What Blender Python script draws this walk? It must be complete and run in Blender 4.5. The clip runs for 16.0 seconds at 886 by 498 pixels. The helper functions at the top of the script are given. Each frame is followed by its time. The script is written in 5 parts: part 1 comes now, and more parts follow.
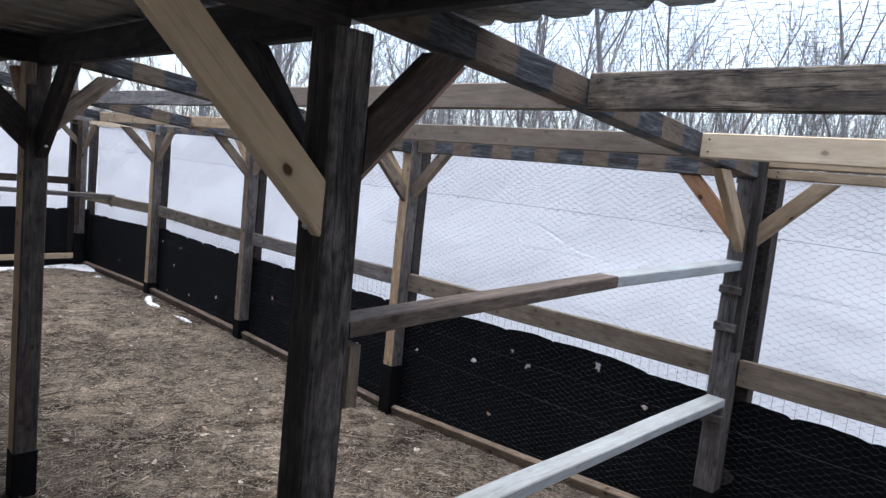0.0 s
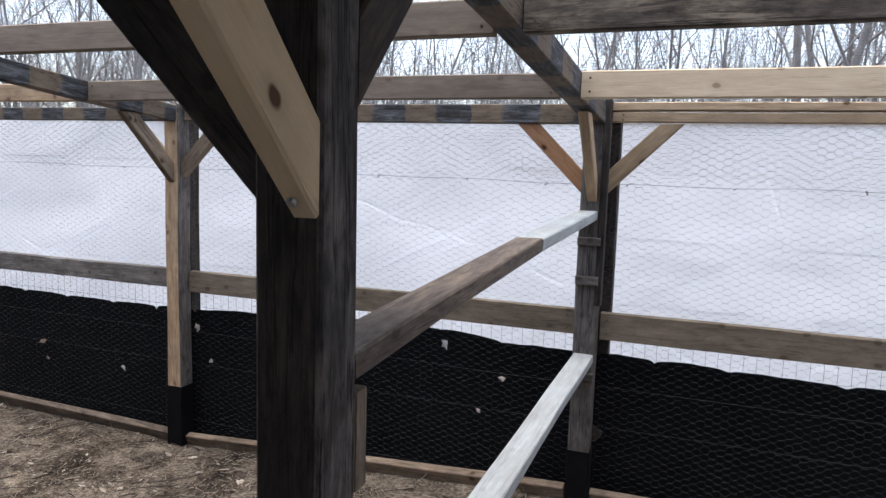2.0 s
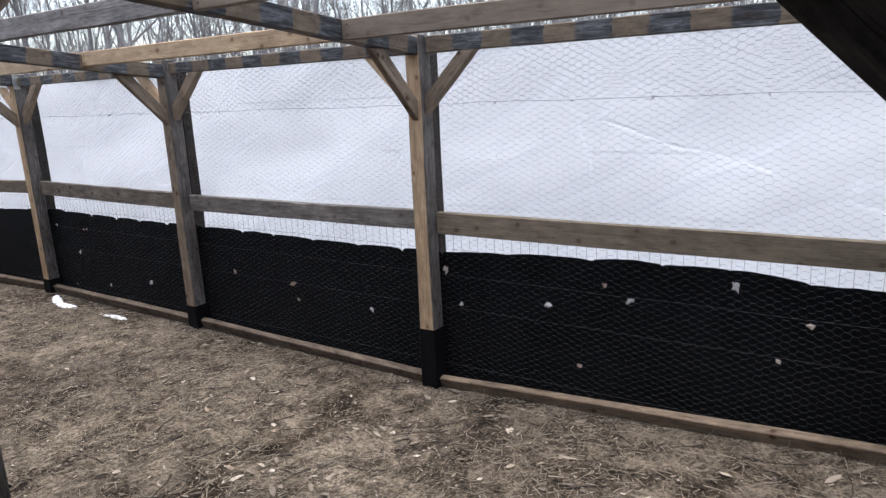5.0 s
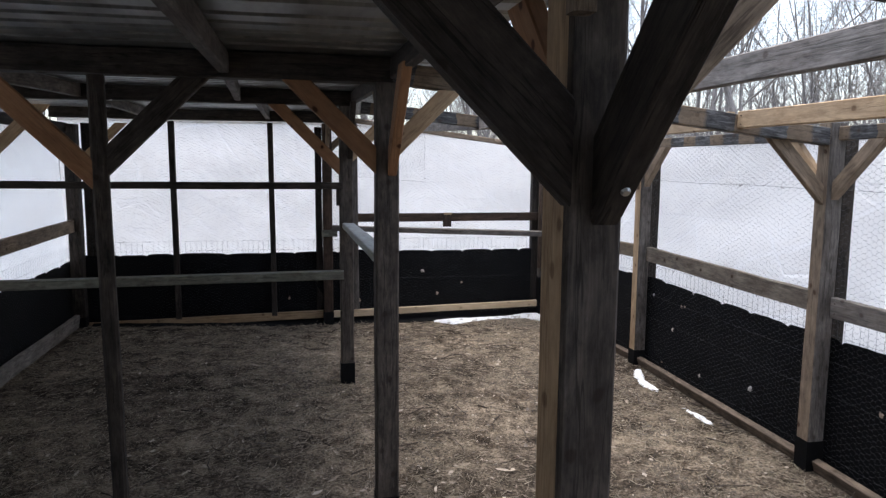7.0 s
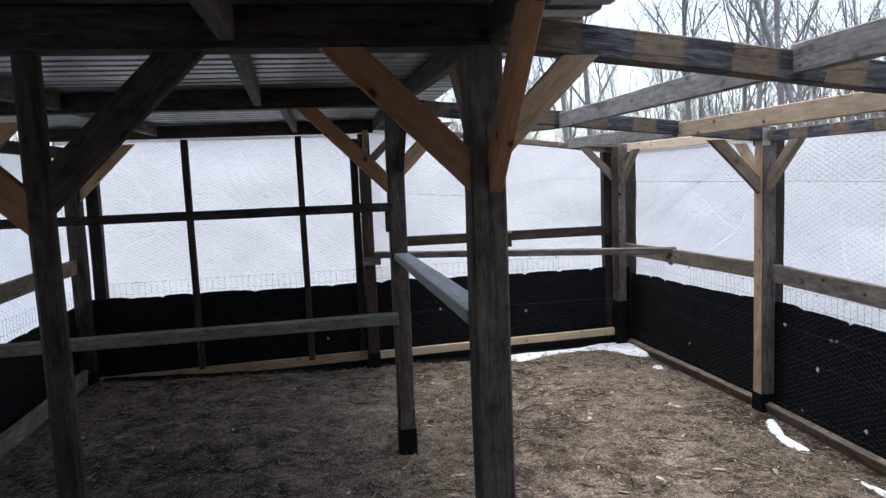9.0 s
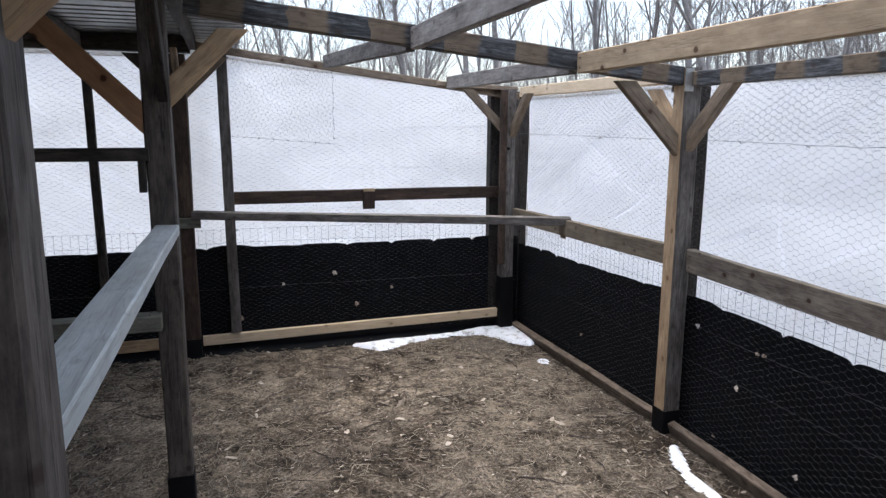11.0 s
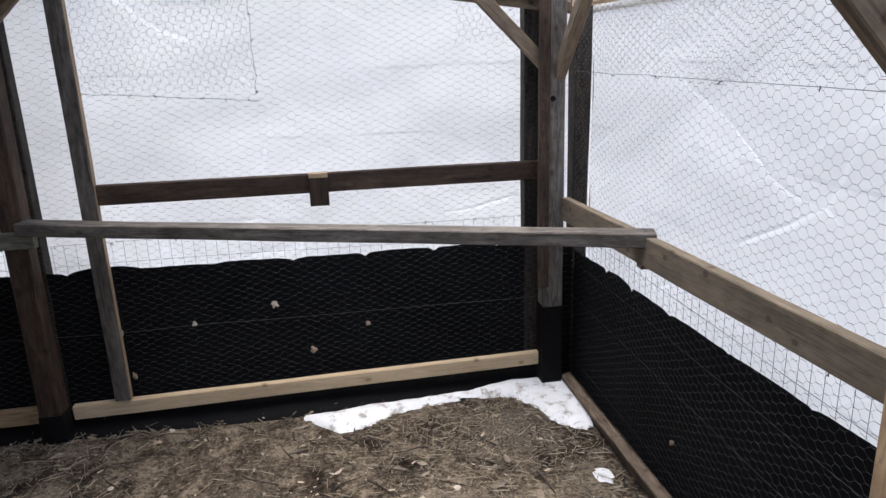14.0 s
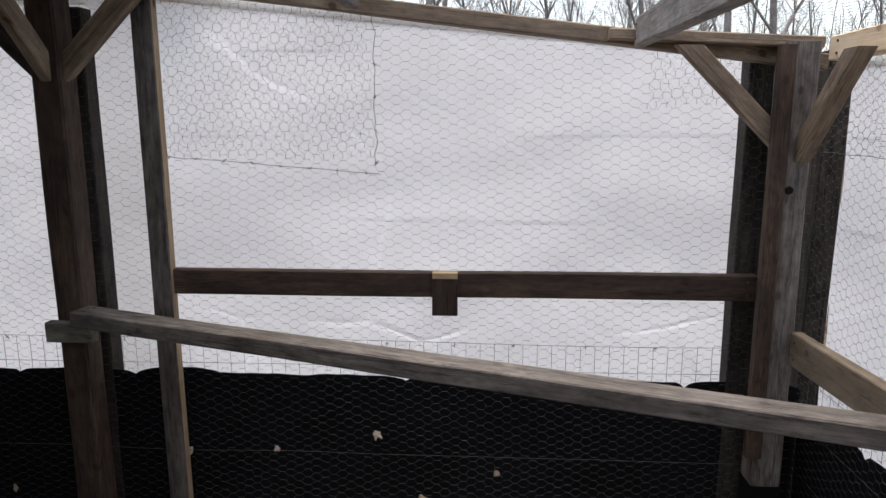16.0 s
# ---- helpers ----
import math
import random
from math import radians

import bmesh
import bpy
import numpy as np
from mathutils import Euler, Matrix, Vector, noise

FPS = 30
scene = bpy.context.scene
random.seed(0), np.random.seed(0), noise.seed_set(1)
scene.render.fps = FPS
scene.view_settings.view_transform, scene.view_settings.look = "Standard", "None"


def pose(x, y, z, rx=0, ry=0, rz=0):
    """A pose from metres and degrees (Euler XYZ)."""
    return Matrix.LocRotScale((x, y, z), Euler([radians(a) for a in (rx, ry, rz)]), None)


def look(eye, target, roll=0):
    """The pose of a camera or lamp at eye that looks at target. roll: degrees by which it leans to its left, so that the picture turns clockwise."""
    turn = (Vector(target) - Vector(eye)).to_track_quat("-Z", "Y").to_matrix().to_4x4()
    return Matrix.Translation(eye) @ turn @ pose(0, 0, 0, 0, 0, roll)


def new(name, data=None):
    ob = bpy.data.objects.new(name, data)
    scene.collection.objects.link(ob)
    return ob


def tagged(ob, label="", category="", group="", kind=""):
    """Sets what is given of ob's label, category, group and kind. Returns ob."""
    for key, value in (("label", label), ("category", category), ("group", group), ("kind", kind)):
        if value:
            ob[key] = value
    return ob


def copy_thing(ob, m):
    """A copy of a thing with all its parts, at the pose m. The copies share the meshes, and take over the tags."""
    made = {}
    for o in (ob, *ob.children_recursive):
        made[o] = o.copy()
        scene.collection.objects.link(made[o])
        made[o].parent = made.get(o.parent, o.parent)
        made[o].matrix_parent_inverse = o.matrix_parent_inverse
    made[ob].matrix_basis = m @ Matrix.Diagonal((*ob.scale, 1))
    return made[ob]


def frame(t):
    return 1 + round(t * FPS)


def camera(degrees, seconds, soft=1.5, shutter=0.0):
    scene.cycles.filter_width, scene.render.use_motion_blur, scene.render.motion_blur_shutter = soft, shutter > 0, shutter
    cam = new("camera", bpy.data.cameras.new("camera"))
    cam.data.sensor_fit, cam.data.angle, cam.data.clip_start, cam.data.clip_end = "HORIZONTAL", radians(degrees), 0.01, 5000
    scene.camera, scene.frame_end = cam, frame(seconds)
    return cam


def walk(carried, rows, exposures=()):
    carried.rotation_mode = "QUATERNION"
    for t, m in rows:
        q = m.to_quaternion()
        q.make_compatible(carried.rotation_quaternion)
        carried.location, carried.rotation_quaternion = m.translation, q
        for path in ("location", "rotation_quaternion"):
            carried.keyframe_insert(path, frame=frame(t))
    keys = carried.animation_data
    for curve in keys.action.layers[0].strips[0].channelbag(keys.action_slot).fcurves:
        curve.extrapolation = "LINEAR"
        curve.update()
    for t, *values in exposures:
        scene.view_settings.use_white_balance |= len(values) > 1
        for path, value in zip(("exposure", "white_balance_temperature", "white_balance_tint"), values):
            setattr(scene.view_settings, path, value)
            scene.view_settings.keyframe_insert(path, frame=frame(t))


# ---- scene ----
cam = camera(65.3, 16.0, soft=1.4)
PATH = [
    (0, (0.068, 0.103, 1.634), (-1.313, 1.533, 1.415), 5.9),
    (0.5, (-0.139, 0.242, 1.616), (-1.377, 1.796, 1.388), 4.6),
    (1, (-0.394, 0.276, 1.594), (-1.272, 2.064, 1.413), -0.2),
    (1.5, (-0.578, 0.225, 1.552), (-1.396, 2.037, 1.332), 1.9),
    (2, (-0.722, 0.239, 1.535), (-1.407, 2.104, 1.303), 1.8),
    (2.5, (-0.827, 0.164, 1.553), (-1.352, 2.084, 1.359), -0.9),
    (3, (-0.886, 0.118, 1.53), (-1.323, 2.042, 1.205), -0.5),
    (3.2, (-0.914, 0.122, 1.511), (-1.265, 2.045, 1.09), 0.8),
    (5.3, (-1.545, 0.346, 1.572), (-2.757, 1.883, 1.16), -3.1),
    (5.5, (-1.721, 0.377, 1.568), (-3.019, 1.861, 1.231), -2.8),
    (6, (-1.953, 0.461, 1.611), (-3.566, 1.621, 1.382), -2.5),
    (6.5, (-2.126, 0.581, 1.619), (-3.963, 1.343, 1.412), 0.5),
    (7, (-2.362, 0.581, 1.608), (-4.304, 0.99, 1.364), 0.5),
    (7.5, (-2.611, 0.507, 1.631), (-4.573, 0.809, 1.39), 1.0),
    (8, (-2.932, 0.531, 1.603), (-4.917, 0.596, 1.367), -1.0),
    (8.5, (-3.189, 0.523, 1.6), (-5.171, 0.541, 1.336), -1.6),
    (9, (-3.474, 0.518, 1.601), (-5.436, 0.847, 1.395), -2.3),
    (9.5, (-3.777, 0.577, 1.576), (-5.702, 1.025, 1.269), -3.4),
    (10, (-4.051, 0.724, 1.566), (-5.952, 1.276, 1.28), -0.0),
    (10.2, (-4.167, 0.793, 1.56), (-6.044, 1.395, 1.221), 0.2),
    (12.3, (-5.348, 1.836, 1.575), (-7.241, 2.356, 1.191), 0.4),
    (12.5, (-5.477, 1.891, 1.569), (-7.371, 2.385, 1.16), -0.6),
    (13, (-5.845, 2.081, 1.571), (-7.779, 2.375, 1.155), -1.0),
    (13.5, (-6.195, 2.23, 1.554), (-8.126, 2.459, 1.086), -1.3),
    (14, (-6.538, 2.246, 1.598), (-8.438, 2.544, 1.049), -1.8),
    (14.5, (-6.828, 2.39, 1.6), (-8.755, 2.581, 1.098), -1.6),
    (15, (-7.071, 2.466, 1.624), (-9.007, 2.521, 1.125), 0.4),
    (15.5, (-7.264, 2.416, 1.553), (-9.203, 2.228, 1.099), -0.8),
    (16, (-7.419, 2.315, 1.602), (-9.38, 2.193, 1.229), -0.1),
]
EXPOSURES = [(0, 1.73, 6330, 10), (1.5, 1.74, 6560, 11), (3, 1.78, 6820, 11), (5.5, 1.81, 6620, 10), (7.5, 1.82, 6850, 10), (9, 1.80, 6560, 9), (10, 1.80, 6480, 9), (13, 1.82, 6930, 10), (14.5, 1.79, 7000, 10), (16, 1.44, 7350, 12)]
walk(cam, [(t, look(eye, target, roll)) for t, eye, target, roll in PATH], EXPOSURES)

# ---- world and light ----
world = bpy.data.worlds.new("overcast_world")
scene.world = world
world.use_nodes = True
wn, wl = world.node_tree.nodes, world.node_tree.links
wn.clear()
sky = wn.new("ShaderNodeTexSky")
sky.sky_type, sky.sun_disc = "NISHITA", False
sky.sun_elevation, sky.sun_rotation = radians(86), radians(290)
sky.air_density, sky.dust_density, sky.ozone_density = 1.0, 2.0, 2.0
# cloud veil: the sky's light spread into a pale grey
veil = wn.new("ShaderNodeHueSaturation")
veil.inputs["Saturation"].default_value = 0.70
cloud_map = wn.new("ShaderNodeTexNoise")
cloud_map.inputs["Scale"].default_value, cloud_map.inputs["Detail"].default_value = 2.5, 5.0
cloud_gain = wn.new("ShaderNodeMapRange")
cloud_gain.inputs["To Min"].default_value, cloud_gain.inputs["To Max"].default_value = 0.8, 1.2
cloud_mix = wn.new("ShaderNodeVectorMath")
cloud_mix.operation = "SCALE"
bg = wn.new("ShaderNodeBackground")
bg.inputs["Strength"].default_value = 0.157
out = wn.new("ShaderNodeOutputWorld")
wl.new(sky.outputs["Color"], veil.inputs["Color"])
wl.new(veil.outputs["Color"], cloud_mix.inputs[0])
wl.new(cloud_map.outputs["Fac"], cloud_gain.inputs["Value"])
# an overcast sky is brighter overhead than along the horizon
sky_dir = wn.new("ShaderNodeTexCoord")
sky_up = wn.new("ShaderNodeSeparateXYZ")
wl.new(sky_dir.outputs["Generated"], sky_up.inputs[0])
overhead = wn.new("ShaderNodeMapRange")
overhead.inputs["From Min"].default_value, overhead.inputs["From Max"].default_value = 0.0, 1.0
overhead.inputs["To Min"].default_value, overhead.inputs["To Max"].default_value = 0.69, 1.24
wl.new(sky_up.outputs["Z"], overhead.inputs["Value"])
cloud_all = wn.new("ShaderNodeMath")
cloud_all.operation = "MULTIPLY"
wl.new(overhead.outputs["Result"], cloud_all.inputs[0])
wl.new(cloud_gain.outputs["Result"], cloud_all.inputs[1])
wl.new(cloud_all.outputs[0], cloud_mix.inputs["Scale"])
wl.new(cloud_mix.outputs["Vector"], bg.inputs["Color"])
wl.new(bg.outputs["Background"], out.inputs["Surface"])

sun_data = bpy.data.lights.new("sun", "SUN")
sun_data.energy, sun_data.angle, sun_data.color = 0.80, radians(40), (1.0, 0.99, 0.98)
sun = new("sun", sun_data)
sun.matrix_world = look((-1.5, 0.5, 26), (0, 0, 0))


# ---- materials ----
def mat_base(name, rough=0.8, metal=0.0):
    m = bpy.data.materials.new(name)
    m.use_nodes = True
    nt = m.node_tree
    b = nt.nodes["Principled BSDF"]
    b.inputs["Roughness"].default_value, b.inputs["Metallic"].default_value = rough, metal
    return m, nt, nt.nodes, nt.links, b


def node(nt, kind, **inputs):
    n = nt.nodes.new(kind)
    for key, value in inputs.items():
        n.inputs[key.replace("_", " ")].default_value = value
    return n


def ramp(nt, stops):
    n = nt.nodes.new("ShaderNodeValToRGB")
    el = n.color_ramp.elements
    while len(el) < len(stops):
        el.new(0.5)
    for e, (p, c) in zip(el, stops):
        e.position, e.color = p, (*c, 1)
    return n


def mixer(nt, fac, a, b, mode="MIX"):
    n = nt.nodes.new("ShaderNodeMix")
    n.data_type, n.blend_type = "RGBA", mode
    for sock, v in ((n.inputs[0], fac), (n.inputs[6], a), (n.inputs[7], b)):
        if hasattr(v, "is_output"):
            nt.links.new(v, sock)
        elif isinstance(v, (int, float)):
            sock.default_value = v
        else:
            sock.default_value = (*v, 1)
    return n.outputs[2]


def math_node(nt, op, a, b=0.0):
    n = nt.nodes.new("ShaderNodeMath")
    n.operation = op
    for sock, v in ((n.inputs[0], a), (n.inputs[1], b)):
        if hasattr(v, "is_output"):
            nt.links.new(v, sock)
        else:
            sock.default_value = v
    return n.outputs[0]


def local_coords(nt, scale, shift=True):
    """The object's own metres, shifted piece by piece, then stretched by scale."""
    tc = nt.nodes.new("ShaderNodeTexCoord")
    vec = tc.outputs["Object"]
    if shift:
        info = nt.nodes.new("ShaderNodeObjectInfo")
        mul = math_node(nt, "MULTIPLY", info.outputs["Random"], 37.0)
        add = nt.nodes.new("ShaderNodeVectorMath")
        add.operation = "ADD"
        nt.links.new(vec, add.inputs[0])
        nt.links.new(mul, add.inputs[1])
        vec = add.outputs[0]
    mp = nt.nodes.new("ShaderNodeMapping")
    mp.inputs["Scale"].default_value = scale
    nt.links.new(vec, mp.inputs["Vector"])
    return mp.outputs[0]


def noise_out(nt, vec, scale, detail=6.0, rough=0.6, distortion=0.0):
    n = node(nt, "ShaderNodeTexNoise", Scale=scale, Detail=detail, Roughness=rough, Distortion=distortion)
    nt.links.new(vec, n.inputs["Vector"])
    return n.outputs["Fac"]


def wood(name, dark, light, stain, stain_amount=0.5, knots=0.6, rough=0.78, patches=None, bump=0.35, weathering=0.55):
    """Sawn timber: grain along local x, blotches, knots, cracks; patches: where strips once covered it."""
    m, nt, nn, ll, b = mat_base(name, rough)
    grain = noise_out(nt, local_coords(nt, (4.5, 30, 30)), 1.3, 9, 0.7, 0.9)
    fine = noise_out(nt, local_coords(nt, (9, 260, 260)), 1.0, 4, 0.7)
    blot = noise_out(nt, local_coords(nt, (2.6, 9, 9)), 1.3, 5, 0.6, 0.4)
    g = math_node(nt, "ADD", math_node(nt, "MULTIPLY", grain, 0.68), math_node(nt, "MULTIPLY", fine, 0.32))
    tone = noise_out(nt, local_coords(nt, (3.2, 5, 5)), 1.6, 4, 0.6, 0.3)
    g2 = math_node(nt, "ADD", math_node(nt, "MULTIPLY", g, 0.72), math_node(nt, "MULTIPLY", tone, 0.28))
    r1 = ramp(nt, [(0.38, dark), (0.50, tuple(0.5 * (a + c) for a, c in zip(dark, light))), (0.62, light)])
    ll.new(g2, r1.inputs[0])
    r2 = ramp(nt, [(0.42, (0, 0, 0)), (0.62, (1, 1, 1))])
    ll.new(blot, r2.inputs[0])
    col = mixer(nt, math_node(nt, "MULTIPLY", r2.outputs[0], stain_amount), r1.outputs[0], stain)
    if patches:
        period, duty, tone, grey = patches
        tc = nn.new("ShaderNodeTexCoord")
        sx = nn.new("ShaderNodeSeparateXYZ")
        ll.new(tc.outputs["Object"], sx.inputs[0])
        wob = math_node(nt, "MULTIPLY", noise_out(nt, local_coords(nt, (7, 14, 14)), 1.0, 2), 0.05)
        step = math_node(nt, "FRACT", math_node(nt, "DIVIDE", math_node(nt, "ADD", sx.outputs[0], math_node(nt, "ADD", wob, 40.0)), period))
        r3 = ramp(nt, [(duty - 0.03, (0, 0, 0)), (duty + 0.03, (1, 1, 1))])
        ll.new(step, r3.inputs[0])
        worn = ramp(nt, [(0.42, tuple(0.6 * c for c in grey)), (0.52, tuple(1.6 * c for c in grey)), (0.62, tuple(3.6 * c for c in grey))])
        ll.new(g, worn.inputs[0])
        bare = mixer(nt, math_node(nt, "MULTIPLY", r2.outputs[0], 0.45), tone, tuple(0.5 * c for c in tone))
        bare = mixer(nt, 0.5, bare, mixer(nt, 1.0, bare, r1.outputs[0], "OVERLAY"))
        col = mixer(nt, r3.outputs[0], bare, worn.outputs[0])
    weather = noise_out(nt, local_coords(nt, (16, 34, 34)), 1.0, 9, 0.72)
    rw = ramp(nt, [(0.36, (0.42, 0.40, 0.38)), (0.5, (1, 1, 1)), (0.66, (1.35, 1.33, 1.3))])
    ll.new(weather, rw.inputs[0])
    col = mixer(nt, weathering, col, rw.outputs[0], "MULTIPLY")
    if knots:
        vo = node(nt, "ShaderNodeTexVoronoi", Scale=1.0)
        vo.voronoi_dimensions = "2D"
        sk = nn.new("ShaderNodeSeparateXYZ")
        ll.new(local_coords(nt, (1, 1, 1)), sk.inputs[0])
        ck = nn.new("ShaderNodeCombineXYZ")
        ll.new(math_node(nt, "MULTIPLY", sk.outputs[0], 4.6), ck.inputs[0])
        ll.new(math_node(nt, "MULTIPLY", math_node(nt, "ADD", sk.outputs[1], sk.outputs[2]), 6.0), ck.inputs[1])
        wobble = nn.new("ShaderNodeVectorMath")
        wobble.operation = "MULTIPLY_ADD"
        wz = node(nt, "ShaderNodeTexNoise", Scale=3.0, Detail=3.0)
        ll.new(ck.outputs[0], wz.inputs["Vector"]), ll.new(wz.outputs["Color"], wobble.inputs[0])
        wobble.inputs[1].default_value = (0.12, 0.12, 0.0)
        ll.new(ck.outputs[0], wobble.inputs[2]), ll.new(wobble.outputs[0], vo.inputs["Vector"])
        halo = ramp(nt, [(0.05, (1, 1, 1)), (0.17, (0, 0, 0))])
        ll.new(vo.outputs["Distance"], halo.inputs[0])
        col = mixer(nt, math_node(nt, "MULTIPLY", halo.outputs[0], 0.45 * knots), col, tuple(0.55 * a + 0.1 * c for a, c in zip(dark, light)))
        r4 = ramp(nt, [(0.045, (1, 1, 1)), (0.075, (0, 0, 0))])
        ll.new(vo.outputs["Distance"], r4.inputs[0])
        col = mixer(nt, math_node(nt, "MULTIPLY", r4.outputs[0], knots), col, (0.16 * light[0], 0.10 * light[1], 0.07 * light[2]))
    crack = math_node(nt, "ABSOLUTE", math_node(nt, "SUBTRACT", noise_out(nt, local_coords(nt, (1.3, 30, 30)), 1.0, 4, 0.55, 0.5), 0.44))
    r5 = ramp(nt, [(0.006, (1, 1, 1)), (0.017, (0, 0, 0))])
    ll.new(crack, r5.inputs[0])
    col = mixer(nt, math_node(nt, "MULTIPLY", r5.outputs[0], 0.15 + 0.65 * weathering), col, tuple(0.2 * c for c in dark))
    info = nn.new("ShaderNodeObjectInfo")
    vary = nn.new("ShaderNodeMapRange")
    vary.inputs["To Min"].default_value, vary.inputs["To Max"].default_value = 0.82, 1.18
    ll.new(info.outputs["Random"], vary.inputs["Value"])
    hs = nn.new("ShaderNodeHueSaturation")
    ll.new(vary.outputs[0], hs.inputs["Value"])
    ll.new(col, hs.inputs["Color"])
    ll.new(hs.outputs[0], b.inputs["Base Color"])
    bp = node(nt, "ShaderNodeBump", Strength=bump, Distance=0.004)
    ll.new(math_node(nt, "SUBTRACT", g, math_node(nt, "MULTIPLY", r5.outputs[0], 0.5)), bp.inputs["Height"])
    ll.new(bp.outputs[0], b.inputs["Normal"])
    b.inputs["Specular IOR Level"].default_value = 0.25
    return m


OLD_DARK = wood("old_dark_timber", (0.007, 0.0055, 0.0048), (0.082, 0.066, 0.054), (0.018, 0.0145, 0.0125), 0.55, 0.6, bump=0.6, weathering=0.7)
OLD_GREY = wood("weathered_grey_timber", (0.034, 0.030, 0.027), (0.205, 0.182, 0.162), (0.075, 0.06, 0.05), 0.5, 0.5)
# darker copy of the grey timber: the roof's shade put into its colour
SHADED_GREY = wood("shaded_grey_timber", (0.022, 0.018, 0.015), (0.140, 0.116, 0.097), (0.045, 0.036, 0.030), 0.5, 0.6, weathering=0.6)
CRACKED = wood("cracked_black_post", (0.005, 0.0042, 0.0038), (0.185, 0.158, 0.136), (0.014, 0.011, 0.010), 0.55, 0.4, bump=1.0, weathering=0.95)
PINK = wood("pinkish_sawn_board", (0.24, 0.150, 0.105), (0.40, 0.265, 0.195), (0.17, 0.105, 0.075), 0.35, 0.6, weathering=0.25)
KNOTTY = wood("knotty_slab_rail", (0.105, 0.086, 0.068), (0.32, 0.270, 0.215), (0.11, 0.085, 0.064), 0.5, 1.0, weathering=0.45)
LIGHT_GREY = wood("silvery_grey_board", (0.10, 0.088, 0.077), (0.36, 0.32, 0.285), (0.16, 0.13, 0.11), 0.45, 0.5, weathering=0.4)
OLD_BROWN = wood("weathered_brown_timber", (0.085, 0.060, 0.041), (0.34, 0.255, 0.178), (0.15, 0.112, 0.082), 0.5, 0.8, weathering=0.4)
RAIL_BROWN = wood("smooth_brown_rail", (0.125, 0.098, 0.068), (0.26, 0.205, 0.148), (0.115, 0.092, 0.066), 0.45, 0.5, bump=0.2, weathering=0.28)
WARM = wood("warm_sawn_timber", (0.30, 0.19, 0.108), (0.57, 0.40, 0.24), (0.22, 0.16, 0.11), 0.25, 0.6, weathering=0.25)
ORANGE = wood("cedar_board", (0.24, 0.118, 0.058), (0.38, 0.205, 0.107), (0.17, 0.092, 0.055), 0.35, 1.0, bump=0.2, weathering=0.18)
NEW_WOOD = wood("fresh_pine_board", (0.55, 0.41, 0.26), (0.74, 0.58, 0.40), (0.48, 0.35, 0.23), 0.25, 0.5, bump=0.12, weathering=0.06)
PINE = wood("knotty_pine_board", (0.27, 0.185, 0.11), (0.46, 0.335, 0.21), (0.17, 0.12, 0.08), 0.35, 0.9, weathering=0.2)
PALE = wood("droppings_whitened_wood", (0.26, 0.272, 0.26), (0.39, 0.41, 0.395), (0.26, 0.25, 0.22), 0.4, 0.15, bump=0.2, weathering=0.08)
GREENISH = wood("mossy_grey_board", (0.075, 0.078, 0.062), (0.19, 0.19, 0.155), (0.10, 0.08, 0.06), 0.45, 0.3)
PATCHED = wood("patched_old_timber", (0.10, 0.075, 0.055), (0.28, 0.21, 0.15), (0.10, 0.08, 0.06), 0.4, 0.4,
               patches=(0.33, 0.48, (0.25, 0.195, 0.14), (0.046, 0.045, 0.045)))
BROWN_DARK = wood("dark_brown_timber", (0.018, 0.011, 0.008), (0.105, 0.068, 0.047), (0.03, 0.02, 0.016), 0.5, 0.5)
SCARRED = wood("scarred_old_joist", (0.020, 0.014, 0.010), (0.30, 0.235, 0.165), (0.040, 0.031, 0.025), 0.8, 0.3, bump=0.9, weathering=0.9)
SMOOTH_BROWN = wood("smooth_brown_joist", (0.17, 0.128, 0.092), (0.31, 0.240, 0.175), (0.15, 0.108, 0.076), 0.3, 0.25, bump=0.12, weathering=0.12)
YELLOW_PINE = wood("yellow_pine_brace", (0.60, 0.43, 0.255), (0.72, 0.535, 0.335), (0.52, 0.35, 0.20), 0.3, 1.0, bump=0.12, weathering=0.07)
DAMP_BROWN = wood("damp_brown_board", (0.05, 0.037, 0.028), (0.21, 0.16, 0.118), (0.085, 0.065, 0.05), 0.5, 0.5)


def plain(name, colour, rough=0.8, metal=0.0, noise_scale=6.0, spread=0.35, bump=0.1, fine=60.0):
    m, nt, nn, ll, b = mat_base(name, rough, metal)
    v = local_coords(nt, (1, 1, 1))
    n1, n2 = noise_out(nt, v, noise_scale, 5), noise_out(nt, v, fine, 4)
    mixn = math_node(nt, "ADD", math_node(nt, "MULTIPLY", n1, 0.6), math_node(nt, "MULTIPLY", n2, 0.4))
    r = ramp(nt, [(0.3, tuple(c * (1 - spread) for c in colour)), (0.7, tuple(min(1, c * (1 + spread)) for c in colour))])
    ll.new(mixn, r.inputs[0])
    ll.new(r.outputs[0], b.inputs["Base Color"])
    bp = node(nt, "ShaderNodeBump", Strength=bump, Distance=0.005)
    ll.new(mixn, bp.inputs["Height"])
    ll.new(bp.outputs[0], b.inputs["Normal"])
    return m


